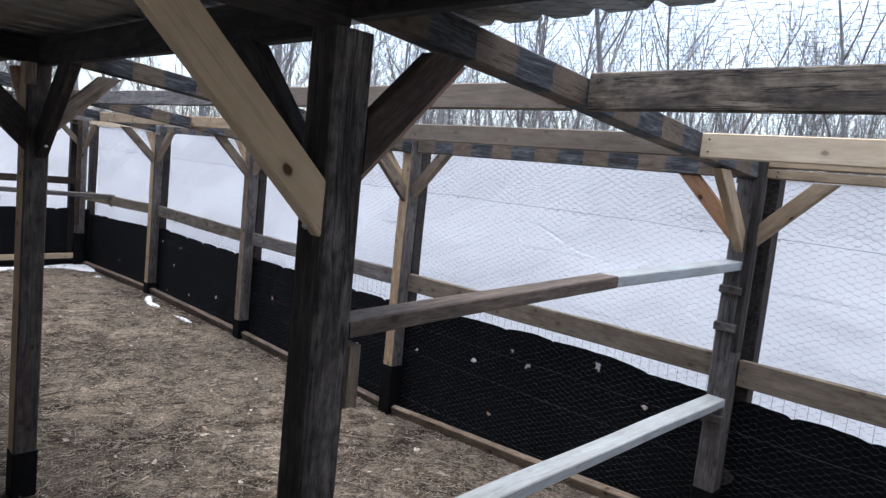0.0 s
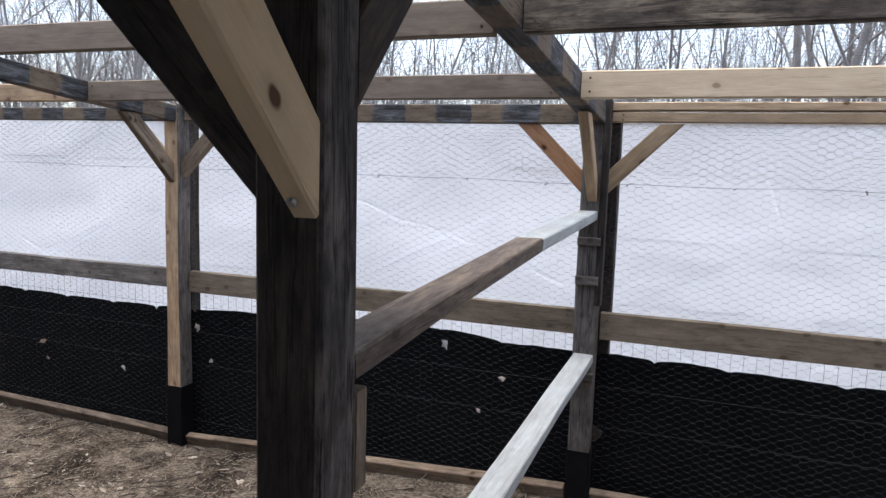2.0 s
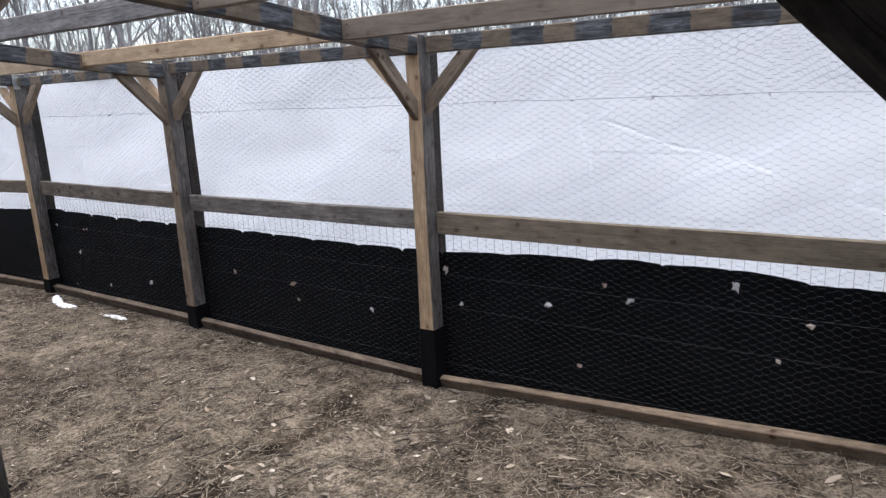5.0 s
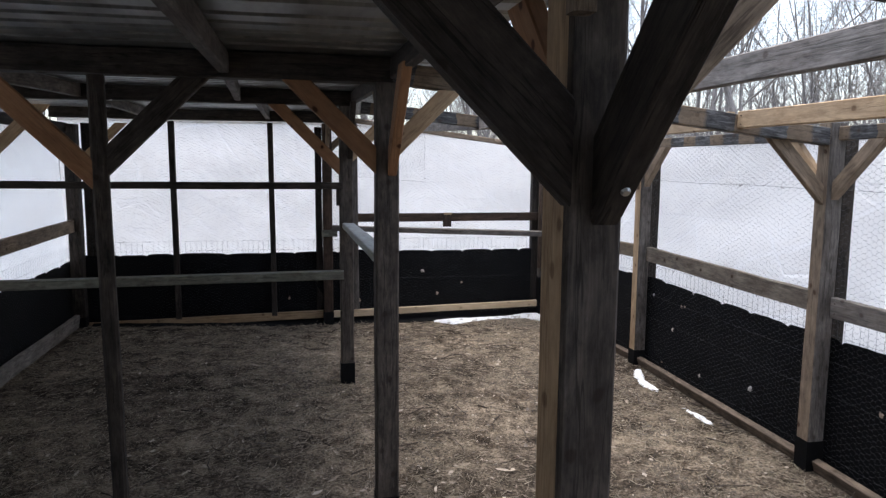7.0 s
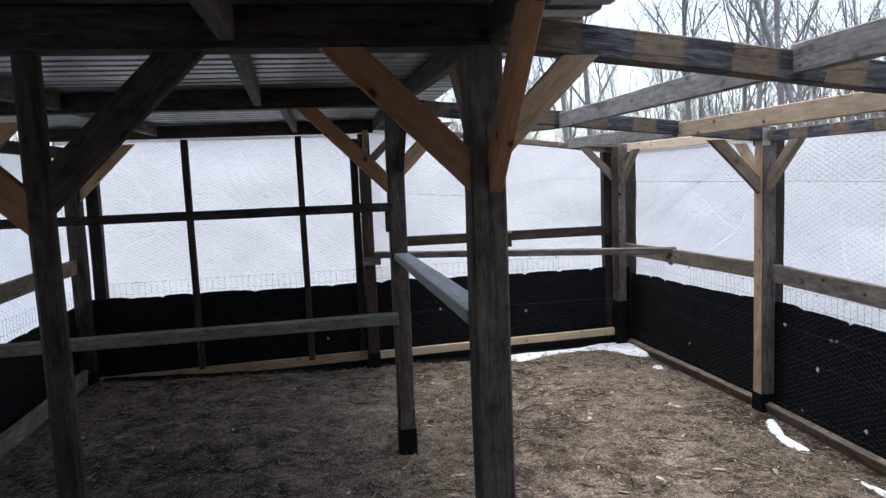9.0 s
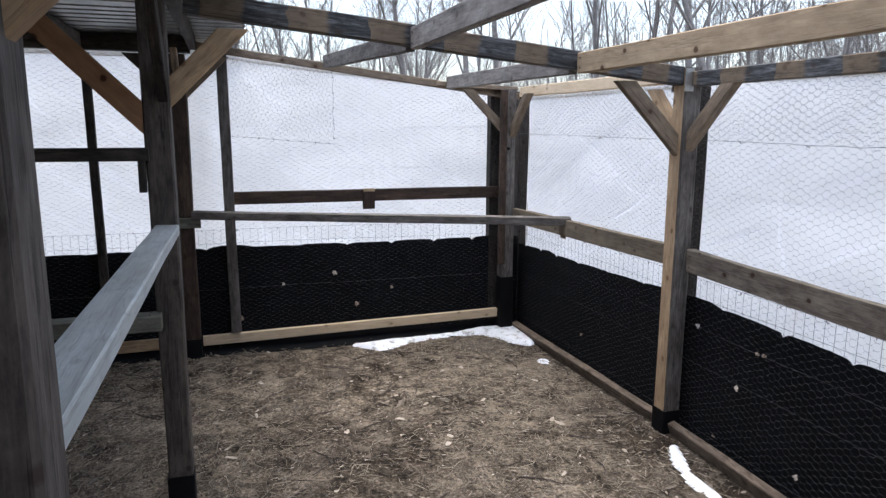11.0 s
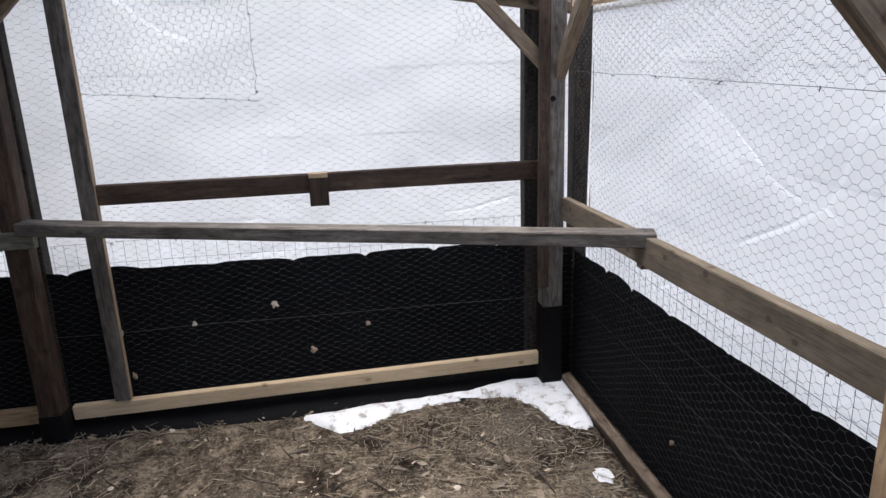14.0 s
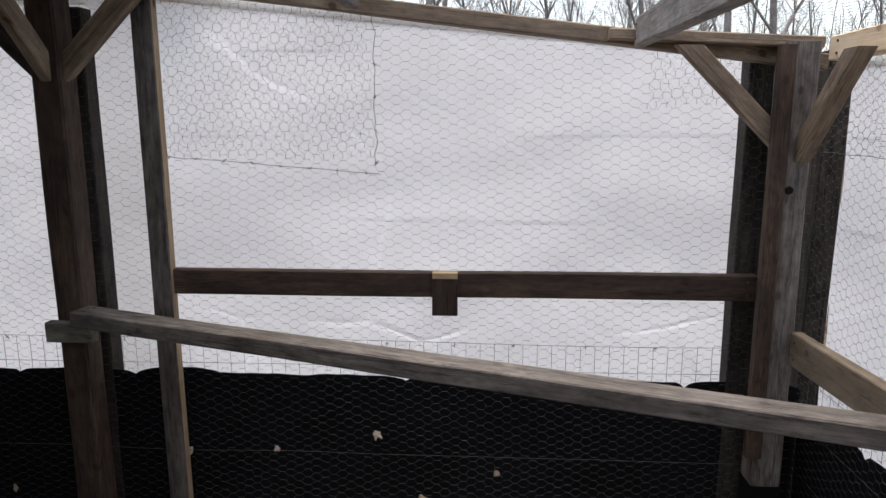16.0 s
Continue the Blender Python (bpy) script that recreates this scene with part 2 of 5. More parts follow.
TAR = plain("roofing_tar", (0.005, 0.005, 0.0055), 0.7, 0, 9, 0.5, 0.4)
TAR.node_tree.nodes["Principled BSDF"].inputs["Specular IOR Level"].default_value = 0.12
WIRE = plain("galvanised_wire", (0.085, 0.085, 0.09), 0.65, 0.2, 3, 0.3, 0.0)
IRON = plain("rusty_iron", (0.10, 0.07, 0.055), 0.6, 0.7, 20, 0.4, 0.1)
SCREW = plain("zinc_screw", (0.45, 0.44, 0.42), 0.4, 0.9, 40, 0.2, 0.05)
CLOTH = plain("black_ground_cloth", (0.0045, 0.0047, 0.0055), 0.8, 0, 5, 0.45, 0.25, 400)
CLOTH.node_tree.nodes["Principled BSDF"].inputs["Specular IOR Level"].default_value = 0.12
BARK = plain("grey_bark", (0.20, 0.188, 0.18), 0.9, 0, 5, 0.4, 0.5, 30)
TWIG = plain("brown_twig", (0.05, 0.038, 0.03), 0.9, 0, 8, 0.4, 0.3)
DRY_LEAF = plain("dry_leaf", (0.33, 0.25, 0.18), 0.75, 0, 30, 0.35, 0.3)
PALE_LEAF = plain("bleached_leaf", (0.50, 0.43, 0.35), 0.75, 0, 30, 0.3, 0.3)
FEATHER = plain("white_fluff", (0.48, 0.46, 0.43), 0.85, 0, 40, 0.2, 0.1)


def island_stuff(name, stops, rough=0.85):
    """Colours each small piece of a litter mesh by itself."""
    m, nt, nn, ll, b = mat_base(name, rough)
    geo = nn.new("ShaderNodeNewGeometry")
    r = ramp(nt, stops)
    ll.new(geo.outputs["Random Per Island"], r.inputs[0])
    speck = noise_out(nt, local_coords(nt, (1, 1, 1), False), 90.0, 3)
    col = mixer(nt, 0.35, r.outputs[0], mixer(nt, speck, (0.02, 0.016, 0.012), (0.5, 0.42, 0.33)))
    ll.new(col, b.inputs["Base Color"])
    return m


STRAW = island_stuff("straw", [(0.0, (0.09, 0.072, 0.052)), (0.35, (0.22, 0.18, 0.13)), (0.75, (0.34, 0.285, 0.21)), (1.0, (0.50, 0.43, 0.33))])
CHIPS = island_stuff("leaf_litter", [(0.0, (0.03, 0.022, 0.016)), (0.45, (0.11, 0.08, 0.058)), (0.75, (0.30, 0.24, 0.18)), (1.0, (0.60, 0.52, 0.43))])


def ground_material():
    m, nt, nn, ll, b = mat_base("dry_dirt", 0.95)
    tc = nn.new("ShaderNodeTexCoord")
    v = tc.outputs["Object"]
    big = noise_out(nt, v, 0.7, 4, 0.55, 0.3)
    mid = noise_out(nt, v, 6.0, 6, 0.7, 0.2)
    fine = noise_out(nt, v, 55.0, 6, 0.75)
    r1 = ramp(nt, [(0.41, (0.030, 0.025, 0.020)), (0.5, (0.150, 0.125, 0.100)), (0.585, (0.38, 0.325, 0.265))])
    ll.new(math_node(nt, "ADD", math_node(nt, "MULTIPLY", mid, 0.5), math_node(nt, "MULTIPLY", fine, 0.5)), r1.inputs[0])
    r2 = ramp(nt, [(0.38, (0.62, 0.58, 0.55)), (0.62, (1.15, 1.1, 1.02))])
    ll.new(big, r2.inputs[0])
    col = mixer(nt, 1.0, r1.outputs[0], r2.outputs[0], "MULTIPLY")
    damp = ramp(nt, [(0.52, (1, 1, 1)), (0.63, (0.30, 0.27, 0.25))])
    ll.new(noise_out(nt, v, 2.3, 7, 0.68, 0.5), damp.inputs[0])
    col = mixer(nt, 0.9, col, damp.outputs[0], "MULTIPLY")
    vo = node(nt, "ShaderNodeTexVoronoi", Scale=38.0, Randomness=1.0)
    ll.new(v, vo.inputs["Vector"])
    r3 = ramp(nt, [(0.05, (1, 1, 1)), (0.13, (0, 0, 0))])
    ll.new(vo.outputs["Distance"], r3.inputs[0])
    col = mixer(nt, math_node(nt, "MULTIPLY", r3.outputs[0], 0.55), col, (0.30, 0.25, 0.20))
    ll.new(col, b.inputs["Base Color"])
    bp = node(nt, "ShaderNodeBump", Strength=1.0, Distance=0.035)
    ll.new(math_node(nt, "ADD", mid, math_node(nt, "MULTIPLY", fine, 0.8)), bp.inputs["Height"])
    ll.new(bp.outputs[0], b.inputs["Normal"])
    b.inputs["Specular IOR Level"].default_value = 0.1
    return m


HUMUS = island_stuff("dark_humus", [(0.0, (0.008, 0.006, 0.005)), (0.6, (0.03, 0.022, 0.016)), (1.0, (0.10, 0.075, 0.055))])
DIRT = ground_material()


def tarp_material():
    m, nt, nn, ll, b = mat_base("white_tarp", 0.45)
    nn.remove(b)
    tc = nn.new("ShaderNodeTexCoord")
    v = tc.outputs["Object"]
    weave = noise_out(nt, v, 220.0, 2)
    dirt = noise_out(nt, v, 1.4, 6, 0.65)
    r = ramp(nt, [(0.32, (0.865, 0.858, 0.842)), (0.65, (0.94, 0.934, 0.920))])
    ll.new(dirt, r.inputs[0])
    # folds: lighter lines in the colour, painting the highlights along them
    fold = node(nt, "ShaderNodeTexVoronoi", Scale=0.8)
    fold.feature = "DISTANCE_TO_EDGE"
    wv = nn.new("ShaderNodeVectorMath")
    wv.operation = "MULTIPLY_ADD"
    nz = node(nt, "ShaderNodeTexNoise", Scale=0.9, Detail=2.0)
    ll.new(v, nz.inputs["Vector"]), ll.new(nz.outputs["Color"], wv.inputs[0])
    wv.inputs[1].default_value = (0.5, 0.5, 0.5)
    ll.new(v, wv.inputs[2]), ll.new(wv.outputs[0], fold.inputs["Vector"])
    fr = ramp(nt, [(0.0, (1, 1, 1)), (0.012, (0, 0, 0))])
    ll.new(fold.outputs["Distance"], fr.inputs[0])
    sz = nn.new("ShaderNodeSeparateXYZ")
    ll.new(v, sz.inputs[0])
    lev = math_node(nt, "FRACT", math_node(nt, "DIVIDE", math_node(nt, "ADD", sz.outputs[2], math_node(nt, "MULTIPLY", nz.outputs["Fac"], 0.05)), 0.31))
    lr = ramp(nt, [(0.0, (1, 1, 1)), (0.055, (0, 0, 0))])
    ll.new(lev, lr.inputs[0])
    broken = ramp(nt, [(0.44, (0, 0, 0)), (0.60, (1, 1, 1))])
    ll.new(noise_out(nt, v, 2.2, 3), broken.inputs[0])
    creases = math_node(nt, "MAXIMUM", math_node(nt, "MULTIPLY", fr.outputs[0], broken.outputs[0]), math_node(nt, "MULTIPLY", lr.outputs[0], broken.outputs[0]))
    # slanting fold lines, their highlights painted in the same way
    slant = math_node(nt, "ADD", math_node(nt, "ADD", math_node(nt, "MULTIPLY", sz.outputs[0], -0.5), math_node(nt, "MULTIPLY", sz.outputs[1], 0.75)), math_node(nt, "ADD", sz.outputs[2], math_node(nt, "MULTIPLY", nz.outputs["Fac"], 0.35)))
    for gap, width, seed_scale in ((0.47, 0.10, 1.3), (0.83, 0.07, 1.9), (0.29, 0.16, 0.8)):
        line = ramp(nt, [(0.0, (1, 1, 1)), (width, (0, 0, 0))])
        ll.new(math_node(nt, "FRACT", math_node(nt, "DIVIDE", slant, gap)), line.inputs[0])
        some = ramp(nt, [(0.44, (0, 0, 0)), (0.62, (1, 1, 1))])
        ll.new(noise_out(nt, v, seed_scale, 2), some.inputs[0])
        creases = math_node(nt, "MAXIMUM", creases, math_node(nt, "MULTIPLY", line.outputs[0], some.outputs[0]))
    skin = mixer(nt, math_node(nt, "MULTIPLY", creases, 0.95), r.outputs[0], (0.99, 0.99, 0.99))
    dif, tra, glo = nn.new("ShaderNodeBsdfDiffuse"), nn.new("ShaderNodeBsdfTranslucent"), nn.new("ShaderNodeBsdfGlossy")
    glo.inputs["Roughness"].default_value = 0.35
    ll.new(skin, dif.inputs[0]), ll.new(skin, tra.inputs[0])
    # creases from folding: long diagonal and level lines
    mp = nn.new("ShaderNodeMapping")
    mp.inputs["Rotation"].default_value = (0.6, 0.75, 0.3)
    ll.new(v, mp.inputs[0])
    w1 = node(nt, "ShaderNodeTexNoise", Scale=1.0, Detail=3.0, Distortion=0.8)
    mp.inputs["Scale"].default_value = (0.8, 1.9, 1.1)
    ll.new(mp.outputs[0], w1.inputs["Vector"])
    bp = node(nt, "ShaderNodeBump", Strength=0.7, Distance=0.045)
    ll.new(math_node(nt, "ADD", w1.outputs["Fac"], math_node(nt, "ADD", math_node(nt, "MULTIPLY", creases, 0.09), math_node(nt, "MULTIPLY", weave, 0.01))), bp.inputs["Height"])
    for n in (dif, tra, glo):
        ll.new(bp.outputs[0], n.inputs["Normal"])
    a, c = nn.new("ShaderNodeMixShader"), nn.new("ShaderNodeMixShader")
    a.inputs[0].default_value, c.inputs[0].default_value = 0.90, 0.02
    ll.new(dif.outputs[0], a.inputs[1]), ll.new(tra.outputs[0], a.inputs[2])
    ll.new(a.outputs[0], c.inputs[1]), ll.new(glo.outputs[0], c.inputs[2])
    ll.new(c.outputs[0], nn["Material Output"].inputs[0])
    return m


TARP = tarp_material()


def snow_material():
    m, nt, nn, ll, b = mat_base("old_snow", 0.6)
    tc = nn.new("ShaderNodeTexCoord")
    n1 = noise_out(nt, tc.outputs["Object"], 14.0, 6, 0.7)
    r = ramp(nt, [(0.34, (0.35, 0.33, 0.31)), (0.46, (0.78, 0.80, 0.83)), (0.7, (0.86, 0.88, 0.91))])
    ll.new(n1, r.inputs[0])
    ll.new(r.outputs[0], b.inputs["Base Color"])
    bp = node(nt, "ShaderNodeBump", Strength=0.6, Distance=0.01)
    ll.new(noise_out(nt, tc.outputs["Object"], 60.0, 5), bp.inputs["Height"])
    ll.new(bp.outputs[0], b.inputs["Normal"])
    return m


SNOW = snow_material()


def roof_metal():
    m, nt, nn, ll, b = mat_base("galvanised_roofing", 0.38, 0.85)
    v = local_coords(nt, (0.6, 5, 1))
    n1, n2 = noise_out(nt, v, 3.0, 6, 0.6), noise_out(nt, local_coords(nt, (1, 1, 1)), 45.0, 4)
    r = ramp(nt, [(0.35, (0.17, 0.175, 0.165)), (0.65, (0.38, 0.39, 0.37))])
    ll.new(n1, r.inputs[0])
    ll.new(mixer(nt, 0.25, r.outputs[0], mixer(nt, n2, (0.12, 0.11, 0.10), (0.4, 0.4, 0.4))), b.inputs["Base Color"])
    rr = nn.new("ShaderNodeMapRange")
    rr.inputs["To Min"].default_value, rr.inputs["To Max"].default_value = 0.28, 0.55
    ll.new(n1, rr.inputs["Value"]), ll.new(rr.outputs[0], b.inputs["Roughness"])
    return m


ROOFING = roof_metal()


# ---- building helpers ----
def obj(name, me, mats, parent=None, at=None):
    ob = new(name, me)
    for m in (mats if isinstance(mats, (list, tuple)) else (mats,)):
        me.materials.append(m)
    if at is None:
        at = Matrix.Identity(4)
    if parent is not None:
        ob.parent = parent
        base = parent.matrix_basis.copy()
        if parent.parent is not None:
            base = parent.parent.matrix_basis @ base
        ob.matrix_basis = base.inverted() @ at
    else:
        ob.matrix_basis = at
    return ob


def empty(name, loc, label, category, group="", kind=""):
    ob = new(name)
    ob.empty_display_size = 0.1
    ob.matrix_basis = Matrix.Translation(loc)
    return tagged(ob, label, category, group, kind)


def raw_mesh(name, verts, faces, smooth=False):
    me = bpy.data.meshes.new(name)
    me.from_pydata([tuple(map(float, v)) for v in verts], [], faces)
    if smooth:
        me.polygons.foreach_set("use_smooth", [True] * len(me.polygons))
    me.update()
    return me


SEED = [0]


def lumber(name, p0, p1, w, d, mats, side=(0, 0, 1), parent=None, label="", cut0=0.0, cut1=0.0, wob=0.0025, chamfer=0.004, live=0.0, category="", group=""):
    """A sawn timber from p0 to p1 (axis), w thick along side, d deep across it; cut0/cut1 slant its ends."""
    p0, p1 = Vector(p0), Vector(p1)
    ax = (p1 - p0).normalized()
    sy = Vector(side)
    sy = (sy - ax * sy.dot(ax)).normalized()
    sz = ax.cross(sy)
    L = (p1 - p0).length
    SEED[0] += 1
    s = SEED[0] * 7.31
    n = max(2, min(26, int(L / 0.09)))
    a, b, c = w / 2, d / 2, min(chamfer, w * 0.2)
    prof = [(-a + c, -b), (a - c, -b), (a, -b + c), (a, b - c), (a - c, b), (-a + c, b), (-a, b - c), (-a, -b + c)]
    verts, faces, idx = [], [], []
    for i in range(n + 1):
        f = i / n
        for k, (y, z) in enumerate(prof):
            x0, x1 = z * cut0, L + z * cut1
            x = x0 + (x1 - x0) * f - L / 2
            q = Vector((x * 1.7 + s, y * 9, z * 9 + s))
            jy, jz = noise.noise(q) * wob, noise.noise(q + Vector((31, 5, 2))) * wob
            if live and z < 0:
                jz += live * noise.noise(Vector((x * 2.3 + s, 0, 0)))
            verts.append((x, y + jy, z + jz))
    for i in range(n):
        for k in range(8):
            k2 = (k + 1) % 8
            faces.append((i * 8 + k, i * 8 + k2, (i + 1) * 8 + k2, (i + 1) * 8 + k))
            idx.append(1 if k == 0 else 0)
    faces.append(tuple(range(7, -1, -1))), faces.append(tuple(n * 8 + k for k in range(8)))
    idx += [0, 0]
    me = raw_mesh(name, verts, faces)
    if isinstance(mats, (list, tuple)) and len(mats) > 1:
        me.polygons.foreach_set("material_index", idx)
    m = Matrix((ax, sy, sz)).transposed().to_4x4()
    m.translation = (p0 + p1) / 2
    ob = obj(name, me, mats, parent, m)
    if label:
        ob["label"] = label
    if category:
        ob["category"] = category
    if group:
        ob["group"] = group
    return ob


def brace(post, face, d, zl, zt, mat, dep=0.086, th=0.04, off=0.0, label="", reach=None, end_flat=True, name="brace"):
    """A slanting strut: from the post's face at height zl (lower tip) out along d to the underside at zt."""
    d = Vector((d[0], d[1], 0)).normalized()
    side = Vector((-d.y, d.x, 0))
    rise = zt - zl
    reach = reach or rise
    ang = math.atan2(rise, reach)
    vert = dep / math.cos(ang)
    p0 = Vector((face[0], face[1], zl + vert / 2)) + side * off
    p1 = Vector((face[0], face[1], 0)) + d * reach + side * off
    run = (rise - vert / 2) / math.tan(ang)
    p1 = Vector((face[0] + d.x * run, face[1] + d.y * run, zt)) + side * off
    ob = lumber(name, p0, p1, th, dep, mat, side, post, label, cut0=math.tan(ang), cut1=-1 / math.tan(ang) if end_flat else 0.0)
    return ob


NORTH_LINE = ([-9.8, -7.6, -6.5, -5.5, -4.5, -3.45, -2.8, -2.3, -1.5, -0.2, 1.5], [-0.105, -0.055, -0.065, -0.075, -0.085, -0.105, -0.07, -0.055, -0.005, 0.03, 0.04])
MIDDLE_LINE = ([-9.8, -7.5, -5.0, -2.5, 1.0], [-0.11, -0.055, -0.09, -0.06, -0.02])


def ground_z(x, y):
    """The lie of the land: falls towards the middle of the long wall, rises again at the near end."""
    n, m = float(np.interp(x, *NORTH_LINE)), float(np.interp(x, *MIDDLE_LINE))
    base = float(np.interp(y, [-1.6, 1.0, 3.36], [-0.03, m, n]))
    if -11 < x < 3 and -3 < y < 5:
        base += 0.014 * noise.noise(Vector((x * 1.1, y * 1.1, 3.0))) + 0.007 * noise.noise(Vector((x * 4.3, y * 4.3, 9.0)))
    return base


def cross_bottom(y):
    return 1.955 - 0.095 * (y - 1.0)


# ---- ground ----
def build_ground():
    def ticks(lo, hi, step, far):
        inner = list(np.arange(lo, hi + 1e-6, step))
        grow, out_hi, out_lo = step, [], []
        while (out_hi[-1] if out_hi else hi) < far:
            grow *= 1.35
            out_hi.append((out_hi[-1] if out_hi else hi) + grow)
            out_lo.append((out_lo[-1] if out_lo else lo) - grow)
        return out_lo[::-1] + inner + out_hi
    xs, ys = ticks(-10.2, 2.0, 0.09, 900), ticks(-2.0, 3.8, 0.09, 900)
    verts = [(x, y, ground_z(x, y)) for y in ys for x in xs]
    nx = len(xs)
    faces = [(j * nx + i, j * nx + i + 1, (j + 1) * nx + i + 1, (j + 1) * nx + i) for j in range(len(ys) - 1) for i in range(nx - 1)]
    g = obj("ground", raw_mesh("ground", verts, faces, True), DIRT)
    tagged(g, "bare brown dirt littered with straw and dead leaves", "ground", kind="structure")


build_ground()

# ---- posts ----
MID = {"A": (-1.214, 1.046), "M": (-3.42, 1.034), "B": (-5.35, 0.957), "C": (-7.54, 0.934), "Z": (1.0, 1.05)}
NORTH = {"W0": (1.12, 3.37), "W1": (-1.165, 3.37), "W2": (-3.468, 3.37), "W3": (-5.578, 3.37), "W4": (-7.606, 3.37)}
BEAM_Z = {"Z": 1.92, "A": 1.92, "M": 1.925, "B": 1.945, "C": 2.02, "E": 2.02}


def timber_post(name, x, y, top, mats, size=0.115, foot=0.0, label="", lean=(0, 0), foot_z=None):
    g = ground_z(x, y)
    e = empty("timber_post", (x, y, g), label, "post", "posts of the run")
    lumber("shaft", (x + lean[0], y + lean[1], g - 0.12), (x, y, top), size, size, mats, (1, 0, 0), e, wob=0.004, chamfer=0.007)
    if foot:
        lumber("tarred_foot", (x + lean[0], y + lean[1], g - 0.1), (x + lean[0] * 0.9, y + lean[1] * 0.9, g + foot), size + 0.007, size + 0.007, TAR, (1, 0, 0), e, "black tar coat on the foot", wob=0.003)
    return e


def screw(parent, loc, normal):
    n = Vector(normal).normalized()
    bm = bmesh.new()
    bmesh.ops.create_cone(bm, cap_ends=True, segments=10, radius1=0.008, radius2=0.006, depth=0.005)
    me = bpy.data.meshes.new("screw_head")
    bm.to_mesh(me), bm.free()
    obj("screw_head", me, SCREW, parent, Matrix.Translation(loc) @ n.to_track_quat("Z", "Y").to_matrix().to_4x4())


# middle row, which carries the roof's edge
pA = timber_post("A", *MID["A"], BEAM_Z["A"], [CRACKED, OLD_DARK], 0.102, 0.1, "old dark cracked timber post with corner braces")
brace(pA, (-1.214, 0.995), (0, -1), 1.467, BEAM_Z["A"] + 0.08, YELLOW_PINE, 0.088, 0.04, off=0.028, label="light pine brace with a dark knot")
brace(pA, (-1.265, 1.046), (-1, 0), 1.47, BEAM_Z["A"], OLD_DARK, 0.105, 0.05)
brace(pA, (-1.214, 1.097), (0, 1), 1.61, cross_bottom(1.4), BROWN_DARK, 0.09, 0.04, off=-0.028)
brace(pA, (-1.214, 1.097), (0, 1), 1.555, cross_bottom(1.45), PINK, 0.085, 0.04, off=0.02)
lumber("hanging_cleat", (-1.209, 1.118, 1.06), (-1.209, 1.118, 1.21), 0.09, 0.04, OLD_BROWN, (1, 0, 0), pA)

pM = timber_post("M", *MID["M"], BEAM_Z["M"], [SHADED_GREY, WARM], 0.098, 0.22, "grey weathered timber post with one warm brown face")
brace(pM, (-3.42, 0.985), (0, -1), 1.545, BEAM_Z["M"], OLD_DARK, 0.115, 0.045, off=0.052)
brace(pM, (-3.371, 1.034), (1, 0), 1.515, BEAM_Z["M"], OLD_DARK, 0.10, 0.05, off=0.02)
brace(pM, (-3.42, 1.083), (0, 1), 1.60, cross_bottom(1.45), OLD_BROWN, 0.072, 0.04)
brace(pM, (-3.469, 1.034), (-1, 0), 1.60, BEAM_Z["M"], ORANGE, 0.086, 0.04, off=0.0)
lumber("top_block", (-3.353, 0.995, 1.83), (-3.353, 0.995, BEAM_Z["M"] - 0.004), 0.036, 0.036, OLD_BROWN, (0, 1, 0), pM)
screw(pA, (-1.187, 0.965, 1.487), (0, -1, -1))
screw(pM, (-3.297, 1.05, 1.569), (1, 0, -1))

pB = timber_post("B", *MID["B"], BEAM_Z["B"], SHADED_GREY, 0.099, 0.2, "grey weathered timber post with cedar braces")
brace(pB, (-5.33, 0.910), (0, -1), 1.562, BEAM_Z["B"], ORANGE, 0.082, 0.038, label="orange cedar brace")
brace(pB, (-5.303, 0.977), (1, 0), 1.555, BEAM_Z["B"] + 0.03, ORANGE, 0.082, 0.038, label="orange cedar brace")
brace(pB, (-5.35, 1.004), (0, 1), 1.635, cross_bottom(1.35), WARM, 0.076, 0.038)
brace(pB, (-5.397, 0.957), (-1, 0), 1.60, BEAM_Z["B"], OLD_BROWN, 0.082, 0.038)

pC = timber_post("C", *MID["C"], BEAM_Z["C"], SHADED_GREY, 0.099, 0.16, "grey weathered timber post with a black tarred foot")
brace(pC, (-7.50, 0.884), (0, -1), 1.52, BEAM_Z["C"], ORANGE, 0.085, 0.04, label="orange cedar brace")
brace(pC, (-7.54, 0.984), (0, 1), 1.62, cross_bottom(1.35), WARM, 0.082, 0.038)
brace(pC, (-7.59, 0.94), (-1, 0), 1.66, BEAM_Z["C"], OLD_BROWN, 0.082, 0.038)
brace(pC, (-7.49, 0.96), (1, 0), 1.64, BEAM_Z["C"], OLD_DARK, 0.082, 0.038)

lumber("perch_cleat", (-7.475, 0.872, 1.30), (-7.475, 0.872, 1.418), 0.05, 0.026, OLD_DARK, (1, 0, 0), pC)

pD = empty("roof_prop", (-5.36, -0.17, ground_z(-5.36, -0.17)), "thin dark leaning prop under the roof beam with two braces", "post")
lumber("shaft", (-5.36, -0.170, ground_z(-5.36, -0.17) - 0.02), (-5.38, -0.193, BEAM_Z["B"]), 0.05, 0.06, OLD_DARK, (1, 0, 0), pD, wob=0.007, chamfer=0.012)
brace(pD, (-5.375, -0.160), (0, 1), 1.55, BEAM_Z["B"], OLD_DARK, 0.085, 0.04)
brace(pD, (-5.375, -0.215), (0, -1), 1.49, BEAM_Z["B"], ORANGE, 0.085, 0.04, label="orange cedar brace")

pZ = timber_post("Z", *MID["Z"], BEAM_Z["Z"], OLD_DARK, 0.12, 0.1, "old dark timber post under the roof")

